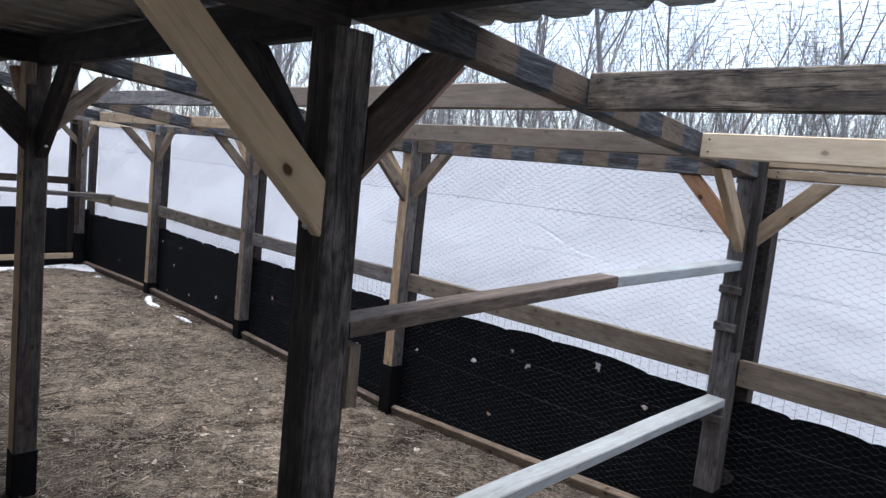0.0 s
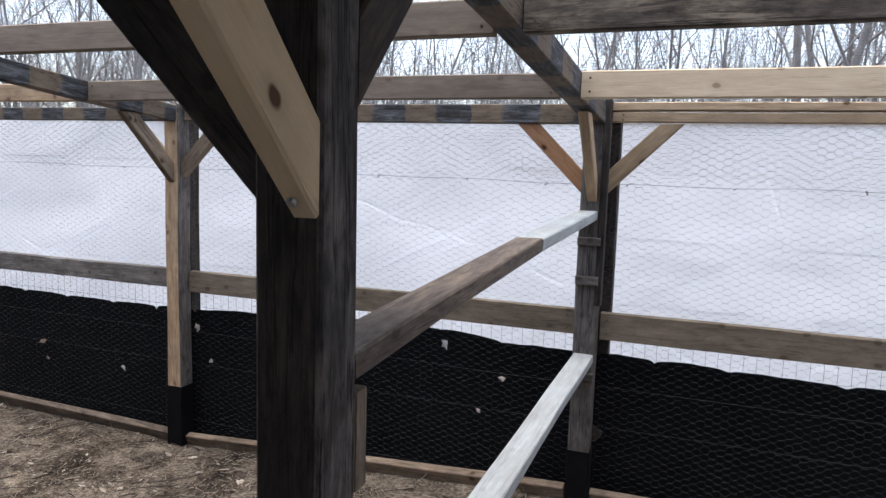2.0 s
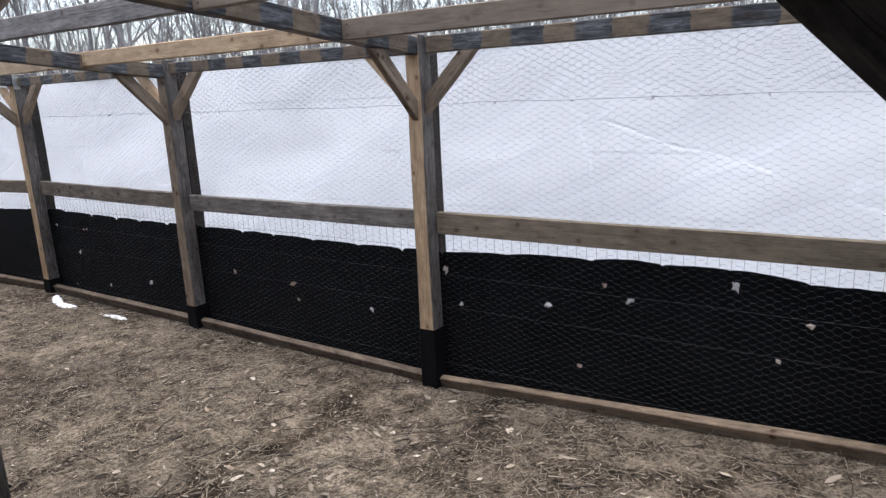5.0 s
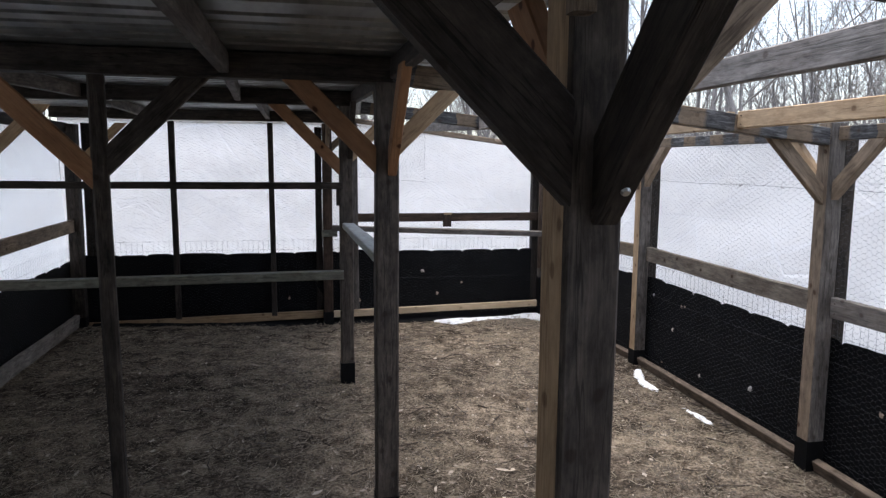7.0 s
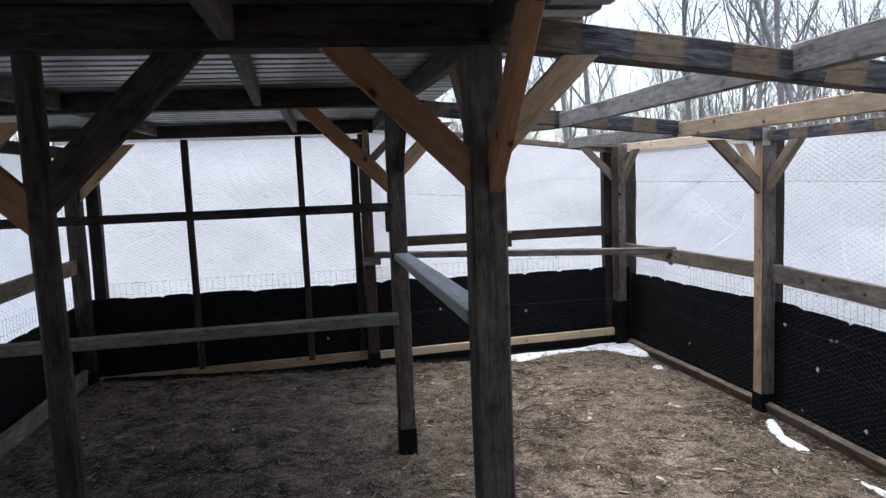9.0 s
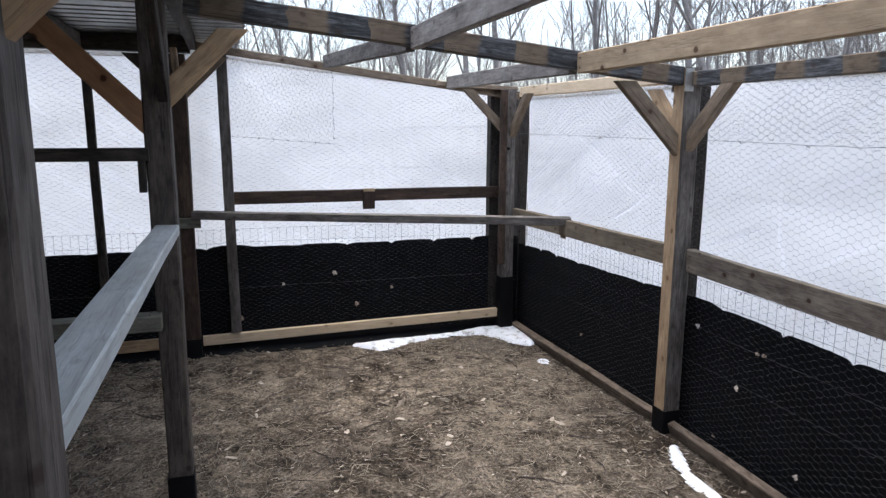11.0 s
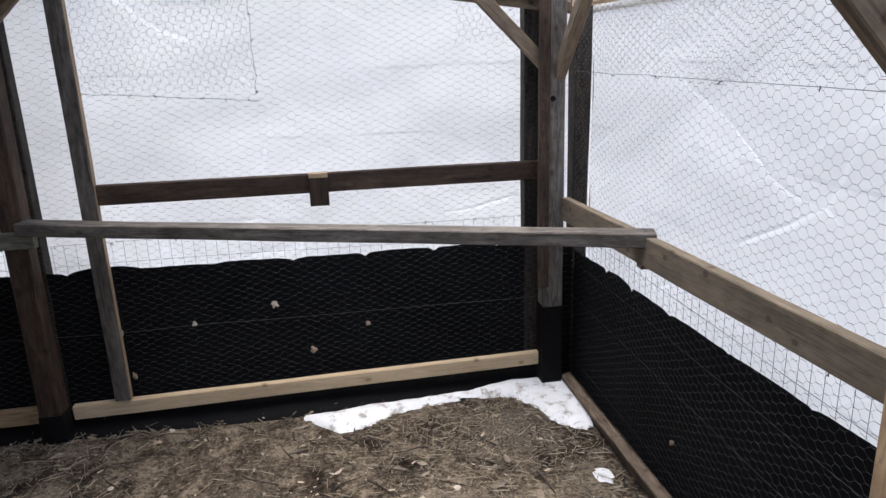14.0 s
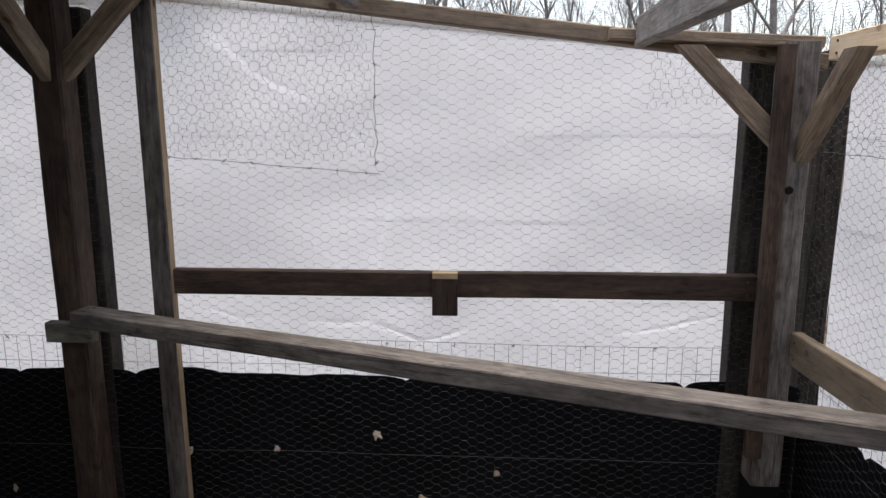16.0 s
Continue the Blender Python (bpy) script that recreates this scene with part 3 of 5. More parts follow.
# north wall posts, inside the wire
N_LABEL = "two-tone weathered timber post with black tarred foot and braces"
for key, mats, foot in (("W0", OLD_GREY, 0.3), ("W1", OLD_GREY, 0.26), ("W2", [OLD_GREY, WARM], 0.355), ("W3", [OLD_GREY, OLD_BROWN], 0.17), ("W4", [OLD_GREY, WARM], 0.125)):
    x, y = NORTH[key]
    p = timber_post(key, x, y, 1.84, mats, 0.098, foot, N_LABEL)
    lm = {"W1": (ORANGE, PINE), "W0": (PINE, PINE)}.get(key, (WARM, OLD_BROWN))
    brace(p, (x - 0.048, y), (-1, 0), 1.435, 1.75, lm[0], 0.07, 0.04, off=-0.02)
    brace(p, (x + 0.048, y), (1, 0), 1.435, 1.75, lm[1], 0.07, 0.05, off=0.0)
    brace(p, (x, y - 0.048), (0, -1), 1.41, cross_bottom(y - 0.42), lm[1] if key == "W1" else OLD_BROWN, 0.075, 0.042)
    if key in ("W1", "W4"):
        for sx in (-0.052, 0.052):
            bm = bmesh.new()
            bmesh.ops.create_cube(bm, size=1.0)
            bmesh.ops.scale(bm, vec=(0.003, 0.05, 0.11), verts=bm.verts)
            me = bpy.data.meshes.new("joist_hanger")
            bm.to_mesh(me), bm.free()
            obj("joist_hanger", me, SCREW, p, Matrix.Translation((x + sx, y - 0.03, 1.78)))
    if key == "W1":
        for z, w in ((1.235, 0.035), (1.06, 0.04), (0.62, 0.04)):
            lumber("perch_cleat", (x - 0.05, y - 0.063, z), (x + 0.05, y - 0.063, z), 0.03, w, OLD_GREY, (0, 1, 0), p)
# slim board nailed along one post's face
lumber("post_batten", (-1.115, 3.335, 0.95), (-1.115, 3.335, 1.86), 0.03, 0.05, OLD_DARK, (1, 0, 0), p)

# west end posts
pE = timber_post("E", -9.69, 0.885, 2.01, [BROWN_DARK, OLD_GREY], 0.099, 0.14, "dark weathered end post with three braces")
brace(pE, (-9.69, 0.836), (0, -1), 1.72, 2.01, OLD_DARK, 0.07, 0.04)
brace(pE, (-9.69, 0.934), (0, 1), 1.72, 2.0, OLD_BROWN, 0.07, 0.045)
brace(pE, (-9.641, 0.885), (1, 0), 1.72, 2.02, OLD_BROWN, 0.07, 0.04)
lumber("perch_cleat", (-9.617, 0.82, 0.882), (-9.617, 0.98, 0.882), 0.045, 0.07, GREENISH, (1, 0, 0), pE)
pCor = timber_post("corner", -9.73, 3.290, 1.83, OLD_GREY, 0.10, 0.45, "grey corner post built up from two old boards")
lumber("side_board", (-9.675, 3.233, 0.46), (-9.675, 3.233, 1.82), 0.035, 0.05, BROWN_DARK, (1, 0, 0), pCor)
brace(pCor, (-9.72, 3.23), (0, -1), 1.50, 1.825, OLD_BROWN, 0.06, 0.045)
brace(pCor, (-9.68, 3.31), (1, 0), 1.46, 1.785, OLD_BROWN, 0.06, 0.05)
bm = bmesh.new()
bmesh.ops.create_cone(bm, cap_ends=True, segments=14, radius1=0.013, radius2=0.011, depth=0.006)
me = bpy.data.meshes.new("knot_hole")
bm.to_mesh(me), bm.free()
obj("knot_hole", me, TAR, pCor, Matrix.Translation((-9.656, 3.27, 1.375)) @ pose(0, 0, 0, 0, 90, 0))

# south row under the roof
for x, m in ((-9.70, OLD_DARK), (-7.52, OLD_DARK), (-5.35, OLD_DARK), (-3.4, OLD_DARK), (-1.2, OLD_DARK), (1.0, OLD_DARK)):
    p = timber_post("S", x, -1.55, 1.96, m, 0.115, 0.1, "dark old post of the low back wall")
    if x > -9:
        brace(p, (x + 0.058, -1.55), (1, 0), 1.56, 1.96, WARM, 0.08, 0.038)
    brace(p, (x, -1.492), (0, 1), 1.52, 1.98, WARM, 0.08, 0.038)
    if x == -7.52:
        lumber("perch_cleat", (-7.475, -1.478, 1.30), (-7.475, -1.478, 1.42), 0.05, 0.028, OLD_DARK, (1, 0, 0), p)

# outer posts behind the wire
for i, (x, y, s) in enumerate([(1.2, 3.49, 0.085), (-1.1125, 3.49, 0.085), (-3.485, 3.49, 0.07), (-5.605, 3.49, 0.07), (-7.668, 3.49, 0.07), (-9.905, 3.487, 0.10)]):
    g = ground_z(x, y)
    o = lumber("outer_post", (x, y, g - 0.2), (x, y, 1.82), s, 0.08, OLD_DARK, (1, 0, 0), wob=0.005, category="post", group="outer posts", label="dark outer post standing behind the chicken wire")
for x, y, s in [(-9.87, 0.80, 0.07), (-9.87, 0.875, 0.07), (-9.87, 3.24, 0.115), (-9.885, -1.45, 0.10)]:
    g = ground_z(x, y)
    lumber("outer_post", (x, y, g - 0.2), (x, y, 1.98 if y < 2 else 1.8), 0.08, s, OLD_DARK, (1, 0, 0), wob=0.005, category="post", group="outer posts", label="dark outer post standing behind the chicken wire")

def nail_mesh():
    bm = bmesh.new()
    bmesh.ops.create_cone(bm, cap_ends=True, segments=8, radius1=0.0045, radius2=0.0035, depth=0.003)
    me = bpy.data.meshes.new("nail_head")
    bm.to_mesh(me), bm.free()
    me.materials.append(IRON)
    return me


NAIL = nail_mesh()


def nails(ob, w, d, inset=0.03, face=1):
    """Two nail heads at each end of a board, on its face towards the run."""
    half = max(v.co.x for v in ob.data.vertices)
    for x in (-half + inset, half - inset):
        for y in (-w * 0.26, w * 0.24):
            n = new("nail_head", NAIL)
            n.parent = ob
            n.matrix_basis = Matrix.Translation((x, y, face * (d / 2 + 0.002)))


# ---- overhead timbers ----
XE = -9.72
CROSS = [("Z", 1.0, 1.12, 0.0), ("A", -1.214, -1.165, 0.012), ("M", -3.42, -3.468, 0.008), ("B", -5.35, -5.578, -0.01), ("C", -7.54, -7.606, 0.02)]
for key, xa, xb, dz in CROSS:
    ya, yb = (1.07 if key != "B" else 1.0) - 0.02, 3.322
    lumber("cross_beam", (xa, ya, cross_bottom(ya) + 0.044 + dz), (xb, yb, cross_bottom(yb) + 0.044 + dz), 0.075, 0.088, PATCHED, (1, 0, 0), wob=0.004,
           label="old sloping beam with dark and bare squares along it", category="beam", group="cross beams")


def cross_x(i, y):
    _, xa, xb, _ = CROSS[i]
    return xa + (xb - xa) * (y - 1.05) / 2.26


JOISTS = [  # bay, y, material, depth, words
    (0, 1.96, SCARRED, 0.115, "scarred grey-brown joist with peeling marks"), (0, 2.75, NEW_WOOD, 0.095, "fresh pale pine joist over the run"),
    (1, 1.96, SMOOTH_BROWN, 0.09, "weathered brown joist over the run"), (1, 2.75, SMOOTH_BROWN, 0.09, "weathered brown joist over the run"),
    (2, 1.96, LIGHT_GREY, 0.09, "weathered grey joist over the run"), (2, 2.75, WARM, 0.085, "knotty brown joist over the run"),
    (3, 1.96, LIGHT_GREY, 0.09, "weathered grey joist over the run"), (3, 2.75, PINE, 0.09, "knotty pine joist with dark knots"),
    (4, 1.96, OLD_GREY, 0.09, "weathered grey joist over the run"), (4, 2.75, LIGHT_GREY, 0.09, "weathered grey joist over the run"),
]
for bay, y, m, d, words in JOISTS:
    xr = cross_x(bay, y) - 0.039 if bay < 5 else 0
    xl = cross_x(bay + 1, y) + 0.039 if bay < 4 else XE - 0.01
    z = cross_bottom(y) + d / 2 + 0.006
    zl = {1.96: 1.992, 2.75: 1.868}[y] if bay == 4 else z
    jo = lumber("joist", (xl, y - (0.08 if bay == 4 and y < 2 else -0.05 if bay == 4 else 0), zl), (xr, y, z), d, 0.04, m, (0, 0, 1), label=words, category="joist", group="joists over the run", wob=0.003)
    nails(jo, d, 0.04)

# roof beams over the shelter and the joists between them
ROOF_X = [("Z", 1.0), ("A", -1.214), ("M", -3.42), ("B", -5.36), ("C", -7.54), ("E", -9.70)]
for key, x in ROOF_X:
    z = BEAM_Z[key]
    y1 = {"Z": 1.03, "A": 1.03, "M": 1.03, "B": 0.985, "C": 1.0, "E": 0.97}[key]
    lumber("roof_beam", (x, -1.72, z + 0.053), (x, y1, z + 0.053), 0.09, 0.105, OLD_DARK, (1, 0, 0), wob=0.004, label="dark old beam carrying the metal roof", category="beam", group="roof beams")
for (k1, x1), (k2, x2) in zip(ROOF_X[:-1], ROOF_X[1:]):
    edge_y, edge_z = {"A": (1.046, 0.063), "M": (1.046, 0.045)}.get(k2, (0.99, 0.06))
    for y, m, dz in ((0.30, OLD_GREY, 0.06), (-0.85, OLD_GREY, 0.06), (edge_y, OLD_DARK, edge_z)):
        yl = y - 0.12 if k2 == "C" and y == 0.30 else y
        lumber("roof_joist", (x2 + 0.052, yl, BEAM_Z[k2] + dz), (x1 - 0.052, y, BEAM_Z[k1] + dz), 0.11 if y > 1.03 and k2 == "M" else 0.085, 0.042, m, (0, 0, 1), label="grey joist under the metal roof", category="joist", group="roof joists")


def roof_z(x):
    pts = [(x0, BEAM_Z[k] + 0.108) for k, x0 in ROOF_X][::-1]
    return float(np.interp(x, [p[0] for p in pts], [p[1] for p in pts]))


roof = empty("metal_roof", (-4.4, -0.3, 2.05), "low galvanised ribbed metal roof over the shelter", "roof", kind="structure")


def roof_sheet(x0, x1, y0, y1):
    prof = []
    x = x0
    while x < x1:
        for dx, dz in ((0, 0), (0.06, 0.0), (0.075, 0.016), (0.10, 0.016), (0.115, 0.0)):
            if x + dx <= x1:
                prof.append((x + dx, dz))
        x += 0.15
    prof.append((x1, 0))
    verts, faces = [], []
    ys = np.linspace(y0, y1, 9)
    for layer in (0.0, 0.0012):
        for y in ys:
            for px, dz in prof:
                verts.append((px, y, roof_z(px) + dz + layer + 0.003 + 0.004 * noise.noise(Vector((px * 2, y * 1.3, 1)))))
    n, k = len(prof), len(ys)
    for l in (0, 1):
        for j in range(k - 1):
            for i in range(n - 1):
                q = [l * n * k + j * n + i, l * n * k + j * n + i + 1, l * n * k + (j + 1) * n + i + 1, l * n * k + (j + 1) * n + i]
                faces.append(tuple(q if l else q[::-1]))
    obj("roof_sheet", raw_mesh("roof_sheet", verts, faces), ROOFING, roof)


rng = random.Random(5)
x = -10.05
while x < 1.6:
    eave = float(np.interp(x, [-2.1, -2.0, -1.25, -0.45], [1.28, 1.36, 1.51, 1.50]))
    roof_sheet(x, min(x + 0.82, 1.75), -2.0, eave + rng.uniform(-0.05, 0.05) * (1 if x < -2 else 0.2))
    x += 0.80

# ---- wall timbers ----
NX = [1.12, -1.165, -3.468, -5.578, -7.606, -9.73]
PLATES = [(PINE, 1.757, 1.80), (PATCHED, 1.75, 1.835), (PATCHED, 1.75, 1.822), (PATCHED, 1.75, 1.82), (NEW_WOOD, 1.772, 1.845)]
# rails: material, height of the board, middle at the far end, middle at the near end
RAILS = [(RAIL_BROWN, 0.124, 0.845, 0.845), (RAIL_BROWN, 0.12, 0.850, 0.853), (LIGHT_GREY, 0.109, 0.857, 0.860), (KNOTTY, 0.116, 0.887, 0.863), (RAIL_BROWN, 0.112, 0.850, 0.890)]
TOES = [OLD_BROWN, OLD_BROWN, DAMP_BROWN, DAMP_BROWN, DAMP_BROWN]
for i in range(5):
    xr, xl = NX[i] - 0.06, NX[i + 1] + 0.06
    m, z0, z1 = PLATES[i]
    wp = lumber("wall_plate", (xl, 3.385, (z0 + z1) / 2), (xr, 3.385, (z0 + z1) / 2), z1 - z0, 0.06, m, (0, 0, 1), label="timber plate along the top of the wall", category="beam", group="wall plates", wob=0.003)
    nails(wp, z1 - z0, 0.06, 0.05)
    if i == 0:
        lumber("wall_plate", (xl, 3.395, 1.825), (xr, 3.395, 1.825), 0.036, 0.08, PINE, (0, 0, 1), label="upper pine plate along the wall", category="beam", group="wall plates")
    m, tall, zl, zr = RAILS[i]
    rail_end = (-9.675, 3.345) if i == 4 else (xl, 3.405)
    ra = lumber("wall_rail", (*rail_end, zl), (xr, 3.405, zr), tall, 0.04, m, (0, 0, 1), label="weathered board rail across the wall between posts", category="rail", group="wall rails", live=0.035 if i == 3 else 0.0, wob=0.004)
    nails(ra, tall, 0.04)
    ga, gb = ground_z(xl, 3.37), ground_z(xr, 3.37)
    lumber("toe_board", (xl, 3.375, ga + 0.028), (xr, 3.375, gb + 0.028), 0.085, 0.045, TOES[i], (0, -0.35, 1), label="board lying along the foot of the wall", category="board", group="toe boards", wob=0.006)

# west end, open part
lumber("end_plate", (-9.79, 0.97, 2.082), (-9.79, 3.40, 1.775), 0.052, 0.06, OLD_BROWN, (0, 0, 1), label="brown plate sloping along the top of the end wall", category="beam", wob=0.004)
lumber("end_plate", (-9.74, 2.70, 1.862), (-9.74, 3.36, 1.832), 0.034, 0.06, OLD_BROWN, (0, 0, 1), label="short board over the corner post", category="beam")
lumber("wall_stud", (-9.745, 1.18, 0.045), (-9.77, 1.165, 2.04), 0.045, 0.072, [OLD_GREY, PINE], (-1, 0, 0), label="grey stud leaning against the wire", category="stud")
ra = lumber("wall_rail", (-9.775, 1.17, 1.03), (-9.775, 3.233, 1.03), 0.09, 0.04, BROWN_DARK, (0, 0, 1), label="dark brown rail across the end wall", category="rail")
nails(ra, 0.09, 0.04)
blk = lumber("perch_block", (-9.735, 2.178, 0.93), (-9.735, 2.178, 1.078), 0.036, 0.088, BROWN_DARK, (1, 0, 0), label="short wooden block nailed to the end rail", category="block")
lumber("end_grain", (-9.734, 2.135, 1.071), (-9.734, 2.221, 1.071), 0.040, 0.020, PINE, (1, 0, 0), blk, wob=0.0, chamfer=0.0005)
lumber("toe_board", (-9.765, 0.945, -0.008), (-9.765, 3.255, 0.040), 0.07, 0.04, NEW_WOOD, (0, 0, 1), label="pale pine board along the foot of the end wall", category="board", group="toe boards")
lumber("toe_board", (-9.765, -1.49, -0.05), (-9.765, 0.835, -0.002), 0.08, 0.04, WARM, (0, 0, 1), label="brown board along the foot of the shelter's end", category="board", group="toe boards")
for y, x in ((-0.645, -9.76), (0.315, -9.76)):
    lumber("wall_stud", (x, y + 0.01, 0.0), (x, y, 2.01), 0.05, 0.055, OLD_DARK, (1, 0, 0), label="thin dark stud against the white tarp", category="stud", group="end studs")

# south wall
for xl, xr in ((-9.64, -7.58), (-7.46, -5.41), (-5.29, -3.46), (-3.34, -1.26), (-1.14, 0.94)):
    ra = lumber("wall_rail", (xr, -1.565, 0.965), (xl, -1.565, 0.98), 0.12, 0.04, OLD_BROWN, (0, 0, 1), label="weathered board rail across the low back wall", category="rail", group="back wall rails")
    nails(ra, 0.12, 0.04)
    lumber("toe_board", (xl, -1.57, ground_z(xl, -1.57) + 0.06), (xr, -1.57, ground_z(xr, -1.57) + 0.06), 0.14, 0.045, LIGHT_GREY, (0, 0.15, 1), label="old plank along the foot of the back wall", category="board", group="toe boards", wob=0.006)
    lumber("wall_plate", (xl - 0.06, -1.60, 1.925), (xr + 0.06, -1.60, 1.925), 0.09, 0.05, OLD_DARK, (0, 0, 1), label="dark plate along the top of the back wall", category="beam", group="back wall plates")

# ---- perches ----
pr = empty("perch", (-1.18, 2.2, 1.30), "two-board perch, brown near one post and whitened near the other", "perch")
lumber("board", (-1.208, 1.10, 1.250), (-1.190, 2.25, 1.316), 0.085, 0.042, DAMP_BROWN, (1, 0, 0), pr, wob=0.004)
lumber("whitened_board", (-1.190, 2.25, 1.317), (-1.178, 3.322, 1.349), 0.088, 0.04, PALE, (1, 0, 0), pr, "white droppings on grey wood")
pr = empty("perch", (-1.1, 2.2, 0.8), "whitened grey perch board sloping between posts", "perch")
lumber("whitened_board", (-1.222, 1.12, 0.618), (-1.165, 3.322, 0.704), 0.088, 0.04, PALE, (1, 0, 0), pr, wob=0.004)
po = lumber("perch", (-7.485, 0.945, 1.150), (-5.397, 0.945, 1.198), 0.088, 0.04, PALE, (0, 1, 0), label="grey-white perch board between two middle posts", category="perch")
nails(po, 0.088, 0.04, 0.04, -1)
lumber("perch", (-7.465, -1.49, 1.446), (-7.465, 0.90, 1.443), 0.046, 0.05, OLD_DARK, (1, 0, 0), label="dark upper perch pole under the roof", category="perch")
po = lumber("perch", (-7.465, -1.49, 0.768), (-7.465, 0.905, 0.790), 0.088, 0.062, GREENISH, (1, 0, 0), label="greenish grey lower perch under the roof", category="perch")
nails(po, 0.088, 0.062, 0.04, -1)
po = lumber("perch", (-9.62, 0.935, 0.936), (-8.846, 3.40, 0.912), 0.088, 0.054, OLD_GREY, (1, 0, 0), label="greenish grey perch set slantwise across the corner", category="perch", wob=0.004)
nails(po, 0.088, 0.054, 0.04, -1)
lumber("perch_block", (-8.88, 3.372, 0.79), (-8.88, 3.372, 0.893), 0.05, 0.024, OLD_BROWN, (1, 0, 0), label="small block under the perch end", category="block")


# ---- tarp, ground cloth and wire ----
def hem(tarp, edge, nrm):
    """The doubled strip sewn along a tarp's top edge."""
    verts, faces = [], []
    for p in edge:
        for off, dz in ((0.003, 0.002), (0.005, -0.012), (0.005, -0.03), (0.003, -0.038), (-0.003, -0.038), (-0.004, -0.012), (-0.003, 0.002)):
            q = p + nrm * off
            verts.append((q.x, q.y, q.z + dz))
    for i in range(len(edge) - 1):
        for k in range(7):
            k2 = (k + 1) % 7
            faces.append((i * 7 + k, (i + 1) * 7 + k, (i + 1) * 7 + k2, i * 7 + k2))
    obj("hem", raw_mesh("hem", verts, faces, True), TARP, tarp)


def sheet(name, origin, u, v, nu, nv, top, bottom, bulge, mats, label, category, seed, scale=1.0):
    """A hanging sheet: u along the wall, heights between bottom(s) and top(s), rippled out of its plane."""
    o, u = Vector(origin), Vector(u)
    L = u.length
    ud = u.normalized()
    nrm = Vector((0, 0, 1)).cross(ud)
    verts, faces = [], []
    for j in range(nv + 1):
        for i in range(nu + 1):
            s = L * i / nu
            zb, zt = bottom(s), top(s)
            z = zb + (zt - zb) * j / nv
            q = Vector((s * 0.9 * scale + z * 0.6 * scale, z * 1.6 * scale, seed))
            off = bulge * noise.noise(q) + bulge * 0.35 * noise.noise(q * 3.1)
            p = o + ud * s + nrm * off
            verts.append((p.x, p.y, z))
    n = nu + 1
    for j in range(nv):
        for i in range(nu):
            faces.append((j * n + i, j * n + i + 1, (j + 1) * n + i + 1, (j + 1) * n + i))
    ob = obj(name, raw_mesh(name, verts, faces, True), mats)
    if name == "tarp":
        hem(ob, [Vector(v) for v in verts[-n:]], nrm)
    return tagged(ob, label, category)


def flat(z):
    return lambda s: z


def scallop(base, seed, step=0.36, hump=0.016):
    """Top edge of the cloth: uneven low humps between staples, with a small tooth at some of them."""
    def f(s):
        q = s + 0.22 * noise.noise(Vector((s * 1.1, seed, 0)))
        k = math.floor(q / step)
        t = q / step - k
        h = hump * (0.2 + 2.2 * abs(noise.noise(Vector((k * 1.73 + 0.3, seed, 4)))))
        tooth = 0.030 * max(0.0, noise.noise(Vector((k * 2.31 + 0.2, seed, 9))) + 0.25) * math.exp(-((min(t, 1 - t) / 0.05) ** 2))
        return (base(s) if callable(base) else base) + h * (1 - abs(2 * t - 1) ** 2.2) - tooth + 0.02 * noise.noise(Vector((s * 0.6, seed, 7))) + 0.004 * noise.noise(Vector((s * 13, seed, 1)))
    return f


TARP_LABEL = "white translucent tarp with fold creases hung outside the wire"
sheet("tarp", (1.7, 3.575, 0), (-11.65, 0, 0), None, 300, 40, flat(1.80), flat(-0.25), 0.022, TARP, TARP_LABEL, "tarp", 3.0)
sheet("tarp", (-9.95, 3.575, 0), (0, -2.71, 0), None, 90, 40, lambda s: 1.80 + 0.104 * s, flat(-0.25), 0.022, TARP, TARP_LABEL, "tarp", 8.0)
sheet("tarp", (-9.995, 1.05, 0), (0, -2.80, 0), None, 90, 40, flat(2.05), flat(-0.25), 0.022, TARP, TARP_LABEL, "tarp", 15.0)
sheet("tarp", (-9.995, -1.75, 0), (11.695, 0, 0), None, 200, 40, flat(1.985), flat(-0.25), 0.02, TARP, TARP_LABEL, "tarp", 23.0)
sheet("tarp", (1.70, -1.75, 0), (0, 5.325, 0), None, 120, 40, flat(1.95), flat(-0.25), 0.02, TARP, TARP_LABEL, "tarp", 31.0)

CLOTH_LABEL = "black woven ground cloth along the foot of the wall"
sheet("ground_cloth", (1.7, 3.448, 0), (-11.53, 0, 0), None, 900, 10, scallop(lambda s: float(np.interp(1.7 - s, [-9.85, -9.4, -8.7, -7.5, -5.3, -3.3, -2.9, -1.9, -1.5, 0.0], [0.59, 0.625, 0.64, 0.672, 0.672, 0.676, 0.702, 0.730, 0.692, 0.680])), 2.0), flat(-0.24), 0.007, CLOTH, CLOTH_LABEL, "cloth", 41.0, 3.0)
sheet("ground_cloth", (-9.833, 3.448, 0), (0, -5.07, 0), None, 420, 10, scallop(0.655, 6.0), flat(-0.24), 0.007, CLOTH, CLOTH_LABEL, "cloth", 47.0, 3.0)
sheet("ground_cloth", (-9.83, -1.635, 0), (11.5, 0, 0), None, 500, 10, scallop(0.61, 9.0), flat(-0.24), 0.007, CLOTH, CLOTH_LABEL, "cloth", 53.0, 3.0)
sheet("ground_cloth", (1.66, -1.62, 0), (0, 5.05, 0), None, 240, 6, scallop(0.64, 12.0), flat(-0.24), 0.007, CLOTH, CLOTH_LABEL, "cloth", 59.0, 3.0)


